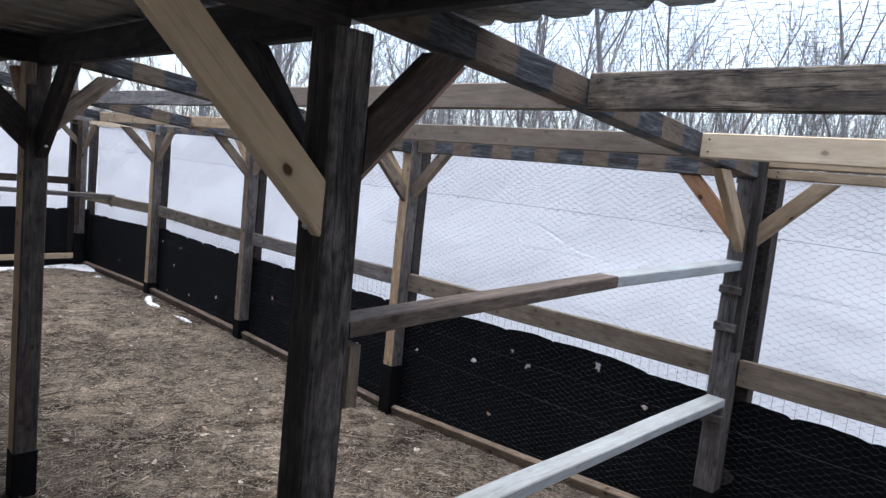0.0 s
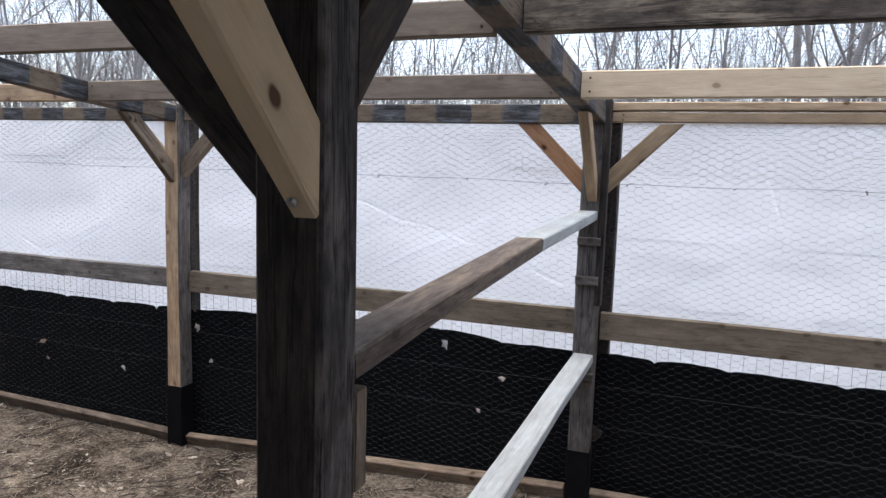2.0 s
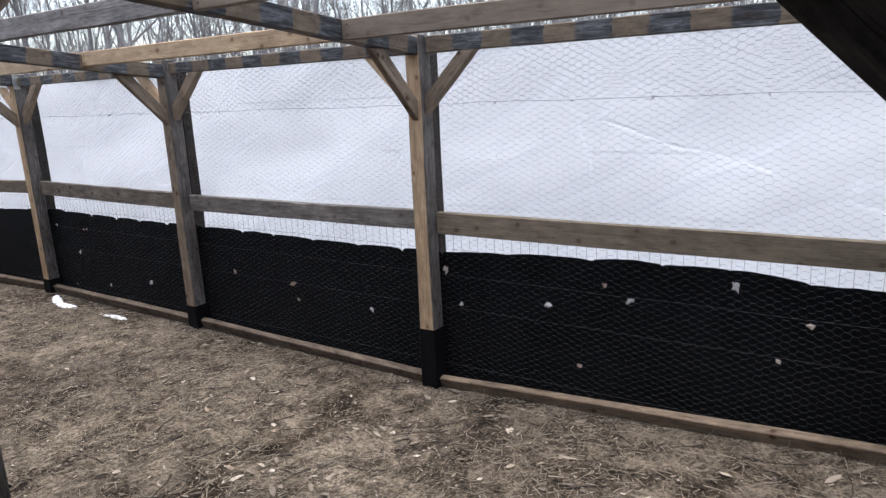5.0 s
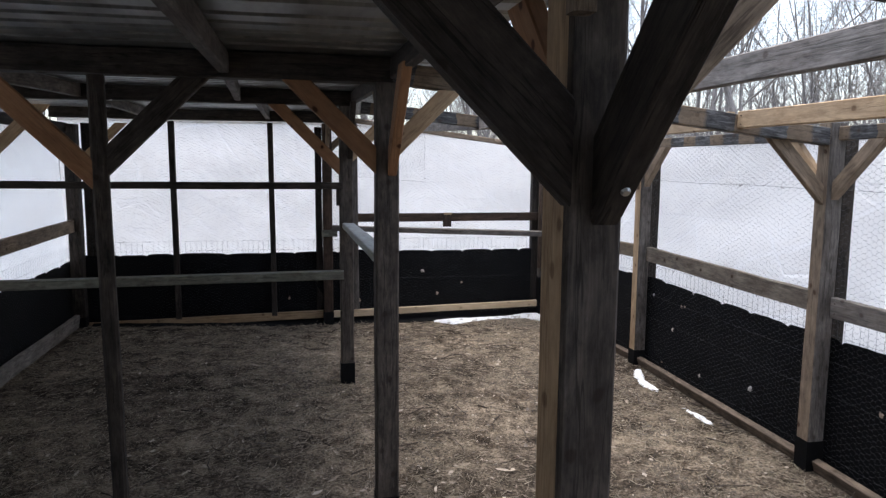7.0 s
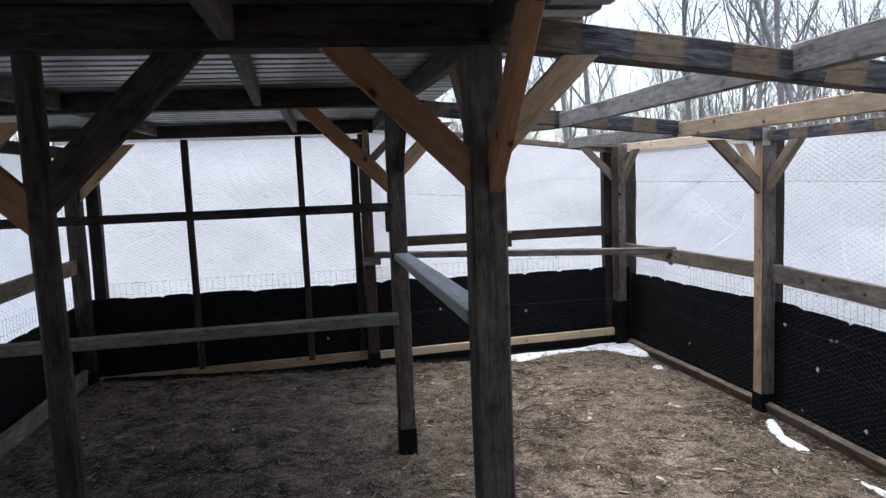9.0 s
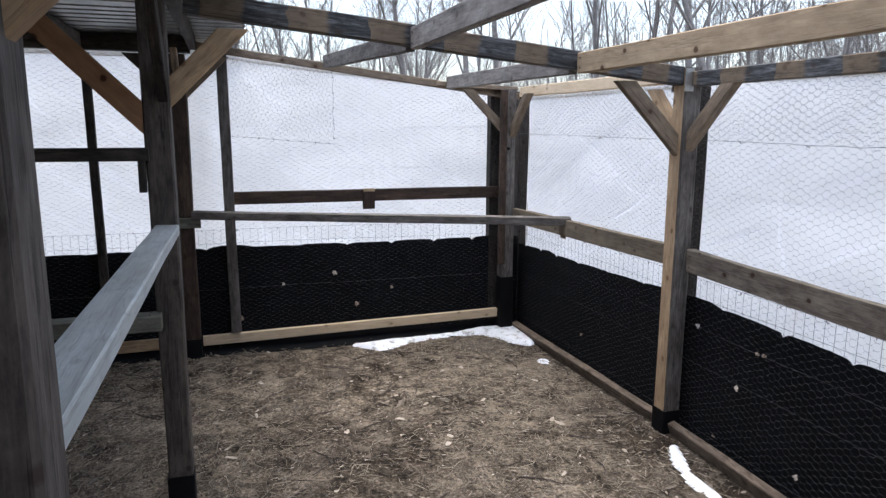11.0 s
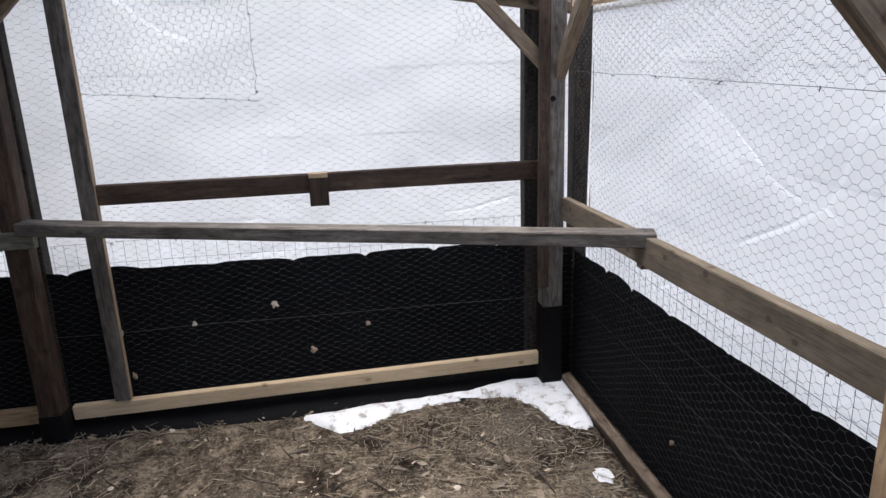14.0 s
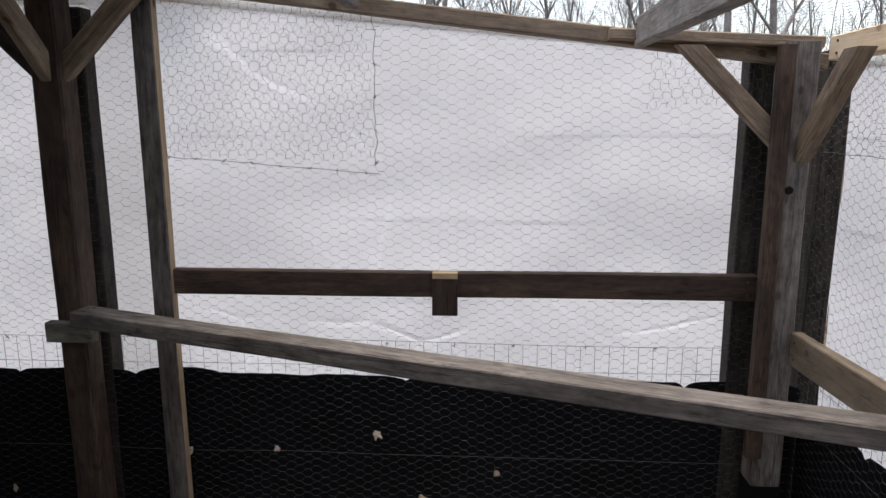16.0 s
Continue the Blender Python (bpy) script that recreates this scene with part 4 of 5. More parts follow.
def cloth_apron():
    """The foot of the end wall's cloth, laid out over the dirt under the boards."""
    verts, faces, n = [], [], 170
    for i in range(n + 1):
        y = 3.30 - 4.75 * i / n
        reach = -9.645 + 0.035 * noise.noise(Vector((y * 1.7, 4, 8))) + 0.012 * noise.noise(Vector((y * 7, 1, 8)))
        for k in range(7):
            x = -9.828 + (reach + 9.828) * k / 6
            lift = 0.006 + 0.07 * (1 - k / 6) ** 3 + 0.004 * noise.noise(Vector((x * 30, y * 12, 2)))
            verts.append((x, y, ground_z(x, y) + (lift if k < 6 else -0.008)))
    for i in range(n):
        for k in range(6):
            faces.append((i * 7 + k, i * 7 + k + 1, (i + 1) * 7 + k + 1, (i + 1) * 7 + k))
    tagged(obj("ground_cloth_apron", raw_mesh("ground_cloth_apron", verts, faces, True), CLOTH), "loose black cloth lying under the end wall's boards", "cloth")


cloth_apron()


def prisms(name, P, Q, rad, mat, label, category, kind="stuff"):
    """Thin three-sided rods from each P to each Q."""
    P, Q = np.asarray(P, float), np.asarray(Q, float)
    rad = np.broadcast_to(np.asarray(rad, float), (len(P),))[:, None]
    d = Q - P
    d /= np.linalg.norm(d, axis=1)[:, None] + 1e-12
    ref = np.where(np.abs(d[:, 2:3]) > 0.9, np.array([[1.0, 0, 0]]), np.array([[0, 0, 1.0]]))
    a = np.cross(d, ref)
    a /= np.linalg.norm(a, axis=1)[:, None]
    b = np.cross(d, a)
    ring = [a * math.cos(w) + b * math.sin(w) for w in (0.5, 0.5 + 2.0944, 0.5 + 4.18879)]
    V = np.stack([P + rad * r for r in ring] + [Q + rad * r for r in ring], axis=1).reshape(-1, 3)
    n = len(P)
    f = np.array([[0, 1, 4, 3], [1, 2, 5, 4], [2, 0, 3, 5]])
    F = (f[None] + 6 * np.arange(n)[:, None, None]).reshape(-1, 4)
    me = bpy.data.meshes.new(name)
    me.vertices.add(len(V))
    me.vertices.foreach_set("co", V.ravel())
    me.loops.add(F.size)
    me.loops.foreach_set("vertex_index", F.ravel().astype(np.int32))
    me.polygons.add(len(F))
    me.polygons.foreach_set("loop_start", np.arange(0, F.size, 4, dtype=np.int32))
    me.update(calc_edges=True)
    return tagged(obj(name, me, mat), label, category, kind=kind)


def hex_wire(name, o, u, v, width, height, label, seed, warp=0.004, a=0.0325, b=0.032, upper=None):
    """Six-sided netting: level twisted wires, with single wires slanting between them."""
    o, u, v = (np.array(c, float) for c in (o, u, v))
    nrm = np.cross(u, v)
    r = np.random.RandomState(seed)
    nu, nv = int(width / a), int(height / b)
    I, J = np.meshgrid(np.arange(nu + 1), np.arange(nv + 1), indexing="ij")
    jit = r.normal(0, 0.0016, (nu + 1, nv + 1, 2))
    S = I * a + jit[..., 0] + warp * np.sin(J * 0.37 + seed) + warp * np.sin(I * 0.11 + J * 0.05)
    T = J * b + (I % 2) * b / 2 + jit[..., 1] + warp * 1.4 * np.sin(I * 0.19 + seed) * np.cos(J * 0.13)
    W = 0.004 * np.sin(I * 0.23 + seed) * np.sin(J * 0.31)
    e = a * 0.26

    def place(s, t, w):
        return o + s[..., None] * u + t[..., None] * v + w[..., None] * nrm
    L, R = place(S - e, T, W), place(S + e, T, W)
    P, Q, rad = [L.reshape(-1, 3)], [R.reshape(-1, 3)], [np.full(L.shape[0] * L.shape[1], 0.00075)]
    for even in (0, 1):
        i = np.arange(even, nu, 2)
        if even == 0:
            pairs = [(slice(0, None), slice(0, None)), (slice(1, None), slice(0, -1))]
        else:
            pairs = [(slice(0, None), slice(0, None)), (slice(0, -1), slice(1, None))]
        for s0, s1 in pairs:
            p, q = R[i][:, s0].reshape(-1, 3), L[i + 1][:, s1].reshape(-1, 3)
            P.append(p), Q.append(q), rad.append(np.full(len(p), 0.00033))
    P, Q, rad = np.concatenate(P), np.concatenate(Q), np.concatenate(rad)
    if upper is not None:
        keep = (P[:, 2] < upper(P)) & (Q[:, 2] < upper(Q))
        P, Q, rad = P[keep], Q[keep], rad[keep]
    return prisms(name, P, Q, rad, WIRE, label, "wire mesh")


HEX = "galvanised chicken wire stapled over the wall"
hex_wire("chicken_wire", (-9.82, 3.432, -0.16), (1, 0, 0), (0, 0, 1), 11.4, 1.94, HEX, 1)
hex_wire("chicken_wire", (-9.815, -1.60, -0.16), (0, 1, 0), (0, 0, 1), 5.03, 2.25, HEX, 2, upper=lambda p: np.where(p[:, 1] > 0.95, 2.06 - 0.104 * (p[:, 1] - 0.95), 2.05))
hex_wire("chicken_wire", (-9.80, -1.615, -0.05), (1, 0, 0), (0, 0, 1), 6.0, 2.0, HEX, 3)
# second strip of netting along the top of the long wall, and the patch on the end wall
hex_wire("chicken_wire_strip", (-9.80, 3.424, 1.49), (1, 0, 0), (0, 0, 1), 11.4, 0.31, "second strip of chicken wire lapped along the wall top", 4, 0.012)
hex_wire("chicken_wire_patch", (-9.806, 1.20, 1.47), (0, 0, 1), (0, 1, 0), 0.60, 0.735, "patch of chicken wire lapped over the end wall", 5, 0.008, upper=lambda p: 2.06 - 0.104 * (p[:, 1] - 0.95))
hex_wire("chicken_wire_patch", (-9.806, 2.85, 1.64), (0, 0, 1), (0, 1, 0), 0.25, 0.40, "small patch of chicken wire by the corner", 6, 0.008, upper=lambda p: 2.06 - 0.104 * (p[:, 1] - 0.95))
# netting over the top of the run
slope = Vector((0, 2.45, -0.2328))
hex_wire("roof_netting", (-9.8, 1.02, 2.062), (1, 0, 0), tuple(slope.normalized()), 11.4, slope.length, "galvanised netting stretched over the open run", 7, 0.006, a=0.038, b=0.040)


def line_wire(points, rad, name, label):
    pts = [Vector(p) for p in points]
    prisms(name, [p for p in pts[:-1]], [p for p in pts[1:]], rad, WIRE, label, "wire")


r = random.Random(3)
N_SEL = [(-9.8 + 0.06 * i, 3.421, 1.488 + 0.012 * noise.noise(Vector((i * 0.11, 2, 2))) + 0.004 * noise.noise(Vector((i * 0.5, 7, 2)))) for i in range(191)]
line_wire(N_SEL, 0.0012, "selvage_wire", "edge wire of the upper netting strip")
W_SEL = [(-9.803, 1.2 + 0.05 * i, 1.47 - 0.012 * i / 3 + 0.012 * noise.noise(Vector((i * 0.6, 9, 2)))) for i in range(16)]
line_wire(W_SEL, 0.0012, "selvage_wire", "edge wire of the netting patch")
line_wire([(-9.803, 1.935 + 0.012 * noise.noise(Vector((i * 0.7, 3, 3))), 1.44 + 0.04 * i) for i in range(14)], 0.0012, "selvage_wire", "edge wire of the netting patch")
# level tension wires across the lower netting
for y0, z in ((3.428, 0.36), (3.428, 0.02), (3.428, 0.55)):
    line_wire([(-9.8 + 0.1 * i, y0, z + 0.006 * noise.noise(Vector((i * 0.2, z * 9, 1)))) for i in range(115)], 0.0006, "tension_wire", "level tension wire in the netting")
line_wire([(-9.81, -1.6 + 0.1 * i, 0.36 + 0.006 * noise.noise(Vector((i * 0.2, 5, 1)))) for i in range(50)], 0.0008, "tension_wire", "level tension wire in the netting")


def weld_mesh(o, u, width, top, label):
    o, u = Vector(o), Vector(u)
    P, Q = [], []
    n = int(width / 0.052)
    for i in range(n + 1):
        s = i * 0.052
        zt = top + 0.012 * noise.noise(Vector((s * 0.8, o.x, 2)))
        P.append(o + u * s + Vector((0, 0, 0.60))), Q.append(o + u * s + Vector((0, 0, zt)))
    for k in range(2):
        for i in range(n):
            s0, s1 = i * 0.052, (i + 1) * 0.052
            z0, z1 = (top - 0.1 * k + 0.012 * noise.noise(Vector((s * 0.8, o.x, 2))) for s in (s0, s1))
            P.append(o + u * s0 + Vector((0, 0, z0))), Q.append(o + u * s1 + Vector((0, 0, z1)))
    prisms("welded_mesh", P, Q, 0.0009, WIRE, label, "wire mesh")


weld_mesh((-9.80, 3.458, 0), (1, 0, 0), 11.3, 0.79, "welded wire mesh standing behind the netting")
weld_mesh((-9.843, -1.60, 0), (0, 1, 0), 5.0, 0.79, "welded wire mesh standing behind the netting")
weld_mesh((-9.80, -1.645, 0), (1, 0, 0), 6.0, 0.76, "welded wire mesh standing behind the netting")


def staples():
    """Small twisted wire ties along the laps."""
    P, Q = [], []
    def tie(p, nrm):
        for k in range(3):
            d = Vector((r.uniform(-1, 1), r.uniform(-1, 1), r.uniform(-1, 1))) * 0.009
            P.append(p - d), Q.append(p + d + nrm * 0.004)
    for i in range(0, 191, 7):
        x, y, z = N_SEL[i]
        tie(Vector((x + r.uniform(-0.05, 0.05), y - 0.002, z - 0.004)), Vector((0, -1, 0)))
    for i in range(16):
        if i % 2 == 0:
            tie(Vector(W_SEL[i]), Vector((1, 0, 0)))
    for i in range(5):
        tie(Vector((-9.80, 1.937, 1.45 + 0.11 * i)), Vector((1, 0, 0)))
    for i in range(20):
        tie(Vector((-9.81, -1.4 + 0.24 * i + r.uniform(-0.03, 0.03), 0.795)), Vector((1, 0, 0)))
    for i in range(45):
        tie(Vector((-9.7 + 0.25 * i + r.uniform(-0.03, 0.03), 3.43, 0.795)), Vector((0, -1, 0)))
    prisms("wire_ties", P, Q, 0.0013, IRON, "small dark wire ties holding the netting laps", "wire ties")


staples()


# ---- leaves and fluff caught in the wire ----
def leaf_mesh(seed, size):
    rr = random.Random(seed)
    n = 11
    ring = [(math.cos(6.2832 * k / n) * size * rr.uniform(0.3, 1.05), math.sin(6.2832 * k / n) * size * rr.uniform(0.25, 0.8)) for k in range(n)]
    verts = [(0, 0, size * 0.25)] + [(x, y, size * rr.uniform(-0.15, 0.2)) for x, y in ring]
    verts += [(x * 0.97, y * 0.97, z - size * 0.06) for x, y, z in verts]
    m = n + 1
    faces = [(0, 1 + k, 1 + (k + 1) % n) for k in range(n)] + [(m, m + 1 + (k + 1) % n, m + 1 + k) for k in range(n)]
    faces += [(1 + k, m + 1 + k, m + 1 + (k + 1) % n, 1 + (k + 1) % n) for k in range(n)]
    return raw_mesh("leaf", verts, faces)


NORTH_LEAVES = [(-3.395, 0.577), (-3.297, 0.389), (-2.468, 0.594), (-2.341, 0.533), (-2.775, 0.453), (-2.597, 0.148), (-1.567, 0.523), (-1.682, 0.343), (-1.871, 0.66), (-5.183, 0.375), (-4.615, 0.354), (-4.580, 0.248), (-3.952, 0.265), (-7.172, 0.338), (-7.054, 0.545), (-6.775, 0.089), (-6.203, 0.178), (-7.305, 0.039), (-8.683, 0.15), (-7.017, 0.55), (-7.482, 0.554)]
WEST_LEAVES = [(1.535, 0.371), (2.363, 0.291), (2.085, 0.18), (1.189, 0.351), (1.225, 0.125), (0.477, 0.17), (1.919, 0.437)]
rl = random.Random(11)
for k, (x, z) in enumerate(NORTH_LEAVES):
    kind = rl.choice([(DRY_LEAF, "dry brown leaf caught in the wire", "leaf", "dead_leaf"), (PALE_LEAF, "bleached dead leaf caught in the wire", "leaf", "dead_leaf"), (FEATHER, "tuft of white fluff caught in the wire", "fluff", "fluff_tuft")])
    ob = obj(kind[3], leaf_mesh(100 + k, rl.uniform(0.018, 0.034)), kind[0], None, Matrix.Translation((x, 3.434, z)) @ pose(0, 0, 0, 90 + rl.uniform(-12, 12), rl.uniform(0, 360), rl.uniform(-15, 15)))
    tagged(ob, kind[1], kind[2], "litter in the wire")
for k, (y, z) in enumerate(WEST_LEAVES):
    ob = obj("dead_leaf", leaf_mesh(200 + k, rl.uniform(0.016, 0.03)), DRY_LEAF if k % 3 else PALE_LEAF, None, Matrix.Translation((-9.812, y, z)) @ pose(0, 0, 0, rl.uniform(-12, 12), 90 + rl.uniform(-15, 15), rl.uniform(-15, 15)))
    tagged(ob, "dry brown leaf caught in the wire", "leaf", "litter in the wire")


# larger leaves lying on the dirt
for k in range(26):
    x, y = rl.uniform(-9.3, 0.2), rl.uniform(1.3, 3.2)
    if k < 3:
        x, y = ((-9.66, 1.40), (-9.55, 1.36), (-9.2, 1.25))[k]
    ob = obj("dead_leaf", leaf_mesh(300 + k, rl.uniform(0.018, 0.034)), DRY_LEAF if k % 2 else PALE_LEAF, None, Matrix.Translation((x, y, ground_z(x, y) + 0.006)) @ pose(0, 0, 0, rl.uniform(-20, 20), rl.uniform(-20, 20), rl.uniform(0, 360)))
    tagged(ob, "curled dead leaf lying on the dirt", "leaf", "leaves on the ground")


# ---- litter on the ground ----
def inside(rr):
    return rr.uniform(-9.75, 1.0), rr.uniform(-1.5, 3.34)


def straw_litter():
    rr = random.Random(21)
    P, Q, R = [], [], []
    while len(P) < 60000:
        x, y = inside(rr)
        if noise.noise(Vector((x * 0.8, y * 0.8, 20))) + rr.uniform(-0.5, 0.5) < -0.25:
            continue
        l, w, t = 0.006 + 0.034 * rr.random() ** 1.6, rr.uniform(0, 6.2832), rr.uniform(-0.35, 0.35)
        z = ground_z(x, y) + rr.uniform(0.001, 0.006)
        d = Vector((math.cos(w), math.sin(w), t)) * l
        P.append((x - d.x, y - d.y, z + max(0, -d.z))), Q.append((x + d.x, y + d.y, z + max(0, d.z) * 0.6)), R.append(rr.uniform(0.0008, 0.0021))
    prisms("straw_litter", P, Q, R, STRAW, "dry straw scattered over the dirt", "straw")


def leaf_litter():
    rr = random.Random(22)
    verts, faces = [], []
    for _ in range(13000):
        x, y = inside(rr)
        s = rr.uniform(0.003, 0.007) if rr.random() < 0.91 else rr.uniform(0.008, 0.017)
        z = ground_z(x, y) + 0.004
        w = rr.uniform(0, 6.2832)
        c, sn, long = math.cos(w), math.sin(w), rr.uniform(1.3, 3.4)
        b0 = len(verts)
        for k in range(6):
            a = 6.2832 * k / 6
            px, py = math.cos(a) * s * long * rr.uniform(0.7, 1.1), math.sin(a) * s * rr.uniform(0.6, 1.1)
            verts.append((x + px * c - py * sn, y + px * sn + py * c, z + rr.uniform(0, s * 0.7)))
        verts.append((x, y, z + s * 0.15))
        for k in range(6):
            faces.append((b0 + 6, b0 + k, b0 + (k + 1) % 6))
    tagged(obj("leaf_litter", raw_mesh("leaf_litter", verts, faces), CHIPS), "crumbled dead leaves and bark chips on the dirt", "leaf litter", kind="stuff")


def twigs():
    rr = random.Random(23)
    P, Q, R = [], [], []
    for _ in range(1150):
        x, y = inside(rr)
        w, l = rr.uniform(0, 6.2832), rr.uniform(0.02, 0.09)
        p = Vector((x, y, ground_z(x, y) + 0.006))
        rad = rr.uniform(0.0015, 0.005)
        for k in range(3):
            w += rr.uniform(-0.4, 0.4)
            q = p + Vector((math.cos(w), math.sin(w), 0)) * l
            q.z = ground_z(q.x, q.y) + rad + rr.uniform(0, 0.006)
            P.append(tuple(p)), Q.append(tuple(q)), R.append(rad * (1 - 0.25 * k))
            p = q
    prisms("twigs", P, Q, R, TWIG, "thin dark twigs lying on the dirt", "twigs")


def dry_tufts():
    rr = random.Random(24)
    P, Q, R = [], [], []
    for cx, cy, n, spread in ((-7.3, 0.75, 150, 0.28), (-7.75, 1.15, 120, 0.22), (-6.9, 0.55, 70, 0.2), (-9.45, 1.1, 80, 0.25), (-1.0, 2.9, 200, 0.5), (0.0, 2.8, 500, 0.6), (-0.7, 3.1, 350, 0.35), (-1.6, 3.0, 120, 0.4), (-9.3, 2.95, 90, 0.2), (-3.2, 3.2, 60, 0.3), (-5.0, 3.2, 60, 0.5)):
        for _ in range(n):
            x, y = rr.gauss(cx, spread), min(3.33, rr.gauss(cy, spread))
            z = ground_z(x, y)
            w, tilt, l = rr.uniform(0, 6.2832), rr.uniform(0.3, 1.2), rr.uniform(0.03, 0.10)
            P.append((x, y, z - 0.004)), Q.append((x + math.cos(w) * math.sin(tilt) * l, y + math.sin(w) * math.sin(tilt) * l, z + math.cos(tilt) * l * 0.7)), R.append(rr.uniform(0.0007, 0.0014))
    prisms("dry_grass", P, Q, R, STRAW, "tufts of dead yellow grass", "grass")


def humus():
    """Dark crumbs of rotted leaves and droppings in loose patches."""
    rr = random.Random(25)
    verts, faces = [], []
    patches = [(-7.45, 0.82, 0.28, 1100), (-9.36, 2.98, 0.13, 2300), (-9.2, 3.1, 0.1, 250), (-7.55, 2.45, 0.16, 260), (-6.85, 1.7, 0.2, 220)]
    patches += [(rr.uniform(-9.2, 0.6), rr.uniform(-1.0, 3.1), rr.uniform(0.05, 0.2), rr.randint(40, 190)) for _ in range(170)]
    for cx, cy, spread, n in patches:
        for _ in range(n):
            x, y = rr.gauss(cx, spread), min(3.32, rr.gauss(cy, spread))
            if x < -9.7:
                continue
            s = rr.uniform(0.003, 0.011)
            z, b0 = ground_z(x, y), len(verts)
            turn, lift = rr.uniform(0, 6.2832), s * rr.uniform(0.5, 1.1)
            for k in range(4):
                a = turn + 1.5708 * k + rr.uniform(-0.4, 0.4)
                verts.append((x + math.cos(a) * s * rr.uniform(0.7, 1.6), y + math.sin(a) * s, z - 0.002))
            verts.append((x + rr.uniform(-0.3, 0.3) * s, y, z + lift))
            faces += [(b0 + k, b0 + (k + 1) % 4, b0 + 4) for k in range(4)]
    tagged(obj("dark_humus", raw_mesh("dark_humus", verts, faces), HUMUS), "dark crumbs of rotted leaves in loose patches", "humus", kind="stuff")


def fallen_sticks():
    """Single sticks thick enough to pick up."""
    rr = random.Random(26)
    for x, y, w, l, rad in ((-9.33, 1.93, 1.35, 0.24, 0.009), (-9.45, 2.0, 0.5, 0.12, 0.006), (-7.65, 2.93, 1.2, 0.2, 0.006), (-6.83, 1.86, 1.5, 0.16, 0.007), (-7.3, 2.5, 0.8, 0.2, 0.005), (-6.75, 2.2, 2.3, 0.22, 0.006), (-8.85, 3.0, 0.3, 0.16, 0.006), (-5.9, 2.1, 1.0, 0.18, 0.006), (-8.1, 1.9, 1.7, 0.2, 0.005)):
        bm = bmesh.new()
        rings = []
        for i in range(5):
            f = i / 4
            bend = 0.02 * math.sin(3 * f + x * 7)
            rings.append([bm.verts.new(((f - 0.5) * l, bend + rad * (1 - 0.4 * f) * math.cos(1.2566 * k), rad * (1 - 0.4 * f) * math.sin(1.2566 * k) + 0.004 * math.sin(5 * f))) for k in range(5)])
        for r0, r1 in zip(rings[:-1], rings[1:]):
            for k in range(5):
                bm.faces.new((r0[k], r0[(k + 1) % 5], r1[(k + 1) % 5], r1[k]))
        bm.faces.new(rings[0][::-1]), bm.faces.new(rings[-1])
        me = bpy.data.meshes.new("stick")
        bm.to_mesh(me), bm.free()
        ob = obj("stick", me, TWIG, None, Matrix.Translation((x, y, ground_z(x, y) + rad * 0.7)) @ pose(0, 0, 0, rr.uniform(0, 90), 0, math.degrees(w)))
        tagged(ob, "short dark stick lying on the dirt", "stick", "sticks on the ground")


straw_litter(), leaf_litter(), twigs(), dry_tufts(), humus(), fallen_sticks()


# ---- snow ----
def snow(name, x0, x1, y0, y1, height, depth, label, step=0.02):
    nx, ny = int((x1 - x0) / step), int((y1 - y0) / step)
    H = {}
    for i in range(nx + 1):
        for j in range(ny + 1):
            x, y = x0 + i * step, y0 + j * step
            H[i, j] = height(x, y) + 0.25 * noise.noise(Vector((x * 5, y * 5, 1))) + 0.16 * noise.noise(Vector((x * 16, y * 16, 5)))
    ids, verts, faces = {}, [], []
    for i in range(nx):
        for j in range(ny):
            cell = [(i, j), (i + 1, j), (i + 1, j + 1), (i, j + 1)]
            if max(H[c] for c in cell) > 0:
                f = []
                for c in cell:
                    if c not in ids:
                        ids[c] = len(verts)
                        x, y = x0 + c[0] * step, y0 + c[1] * step
                        verts.append((x, y, ground_z(x, y) + (0.004 + depth * min(1, math.sqrt(max(0, H[c]))) if H[c] > 0 else -0.012)))
                    f.append(ids[c])
                faces.append(tuple(f))
    tagged(obj(name, raw_mesh(name, verts, faces, True), SNOW), label, "snow")


def corner_snow(x, y):
    # a narrow drift off the end wall with a lobe at one end and a tongue along the toe board at the other
    ys = [2.0, 2.05, 2.18, 2.30, 2.48, 2.85, 3.06, 3.14, 3.20, 3.30, 3.34]
    lo = float(np.interp(y, ys, [-9.64, -9.65, -9.66, -9.67, -9.70, -9.74, -9.80, -9.81, -9.81, -9.81, -9.81]))
    hi = float(np.interp(y, ys, [-9.64, -9.60, -9.45, -9.47, -9.60, -9.66, -9.64, -9.52, -9.31, -9.24, -9.25]))
    return 14.0 * min(x - lo, hi - x, 0.07) - 12.0 * max(0.0, 2.03 - y)


snow("snow_patch", -9.82, -9.1, 1.85, 3.36, corner_snow, 0.03, "melting strip of old snow in the corner by the wall")
snow("snow_patch", -7.62, -6.75, 3.02, 3.34, lambda x, y: 0.30 - 260 * (y - 3.275 + 0.20 * (x + 7.48) - 0.03 * math.sin(9 * x)) ** 2 - 14.0 * max(0.0, abs(x + 7.17) - 0.20) ** 2 * 4, 0.022, "thin remnant of snow beside the toe board")
snow("snow_patch", -6.75, -6.15, 3.08, 3.3, lambda x, y: 0.22 - 260 * (y - 3.20 - 0.05 * (x + 6.5)) ** 2 - 9 * (x + 6.42) ** 2, 0.014, "small crust of snow on the dirt", 0.014)
snow("snow_patch", -9.0, -8.75, 3.1, 3.34, lambda x, y: 0.16 - 140 * (y - 3.25) ** 2 - 60 * (x + 8.87) ** 2, 0.025, "small lump of snow on the dirt")
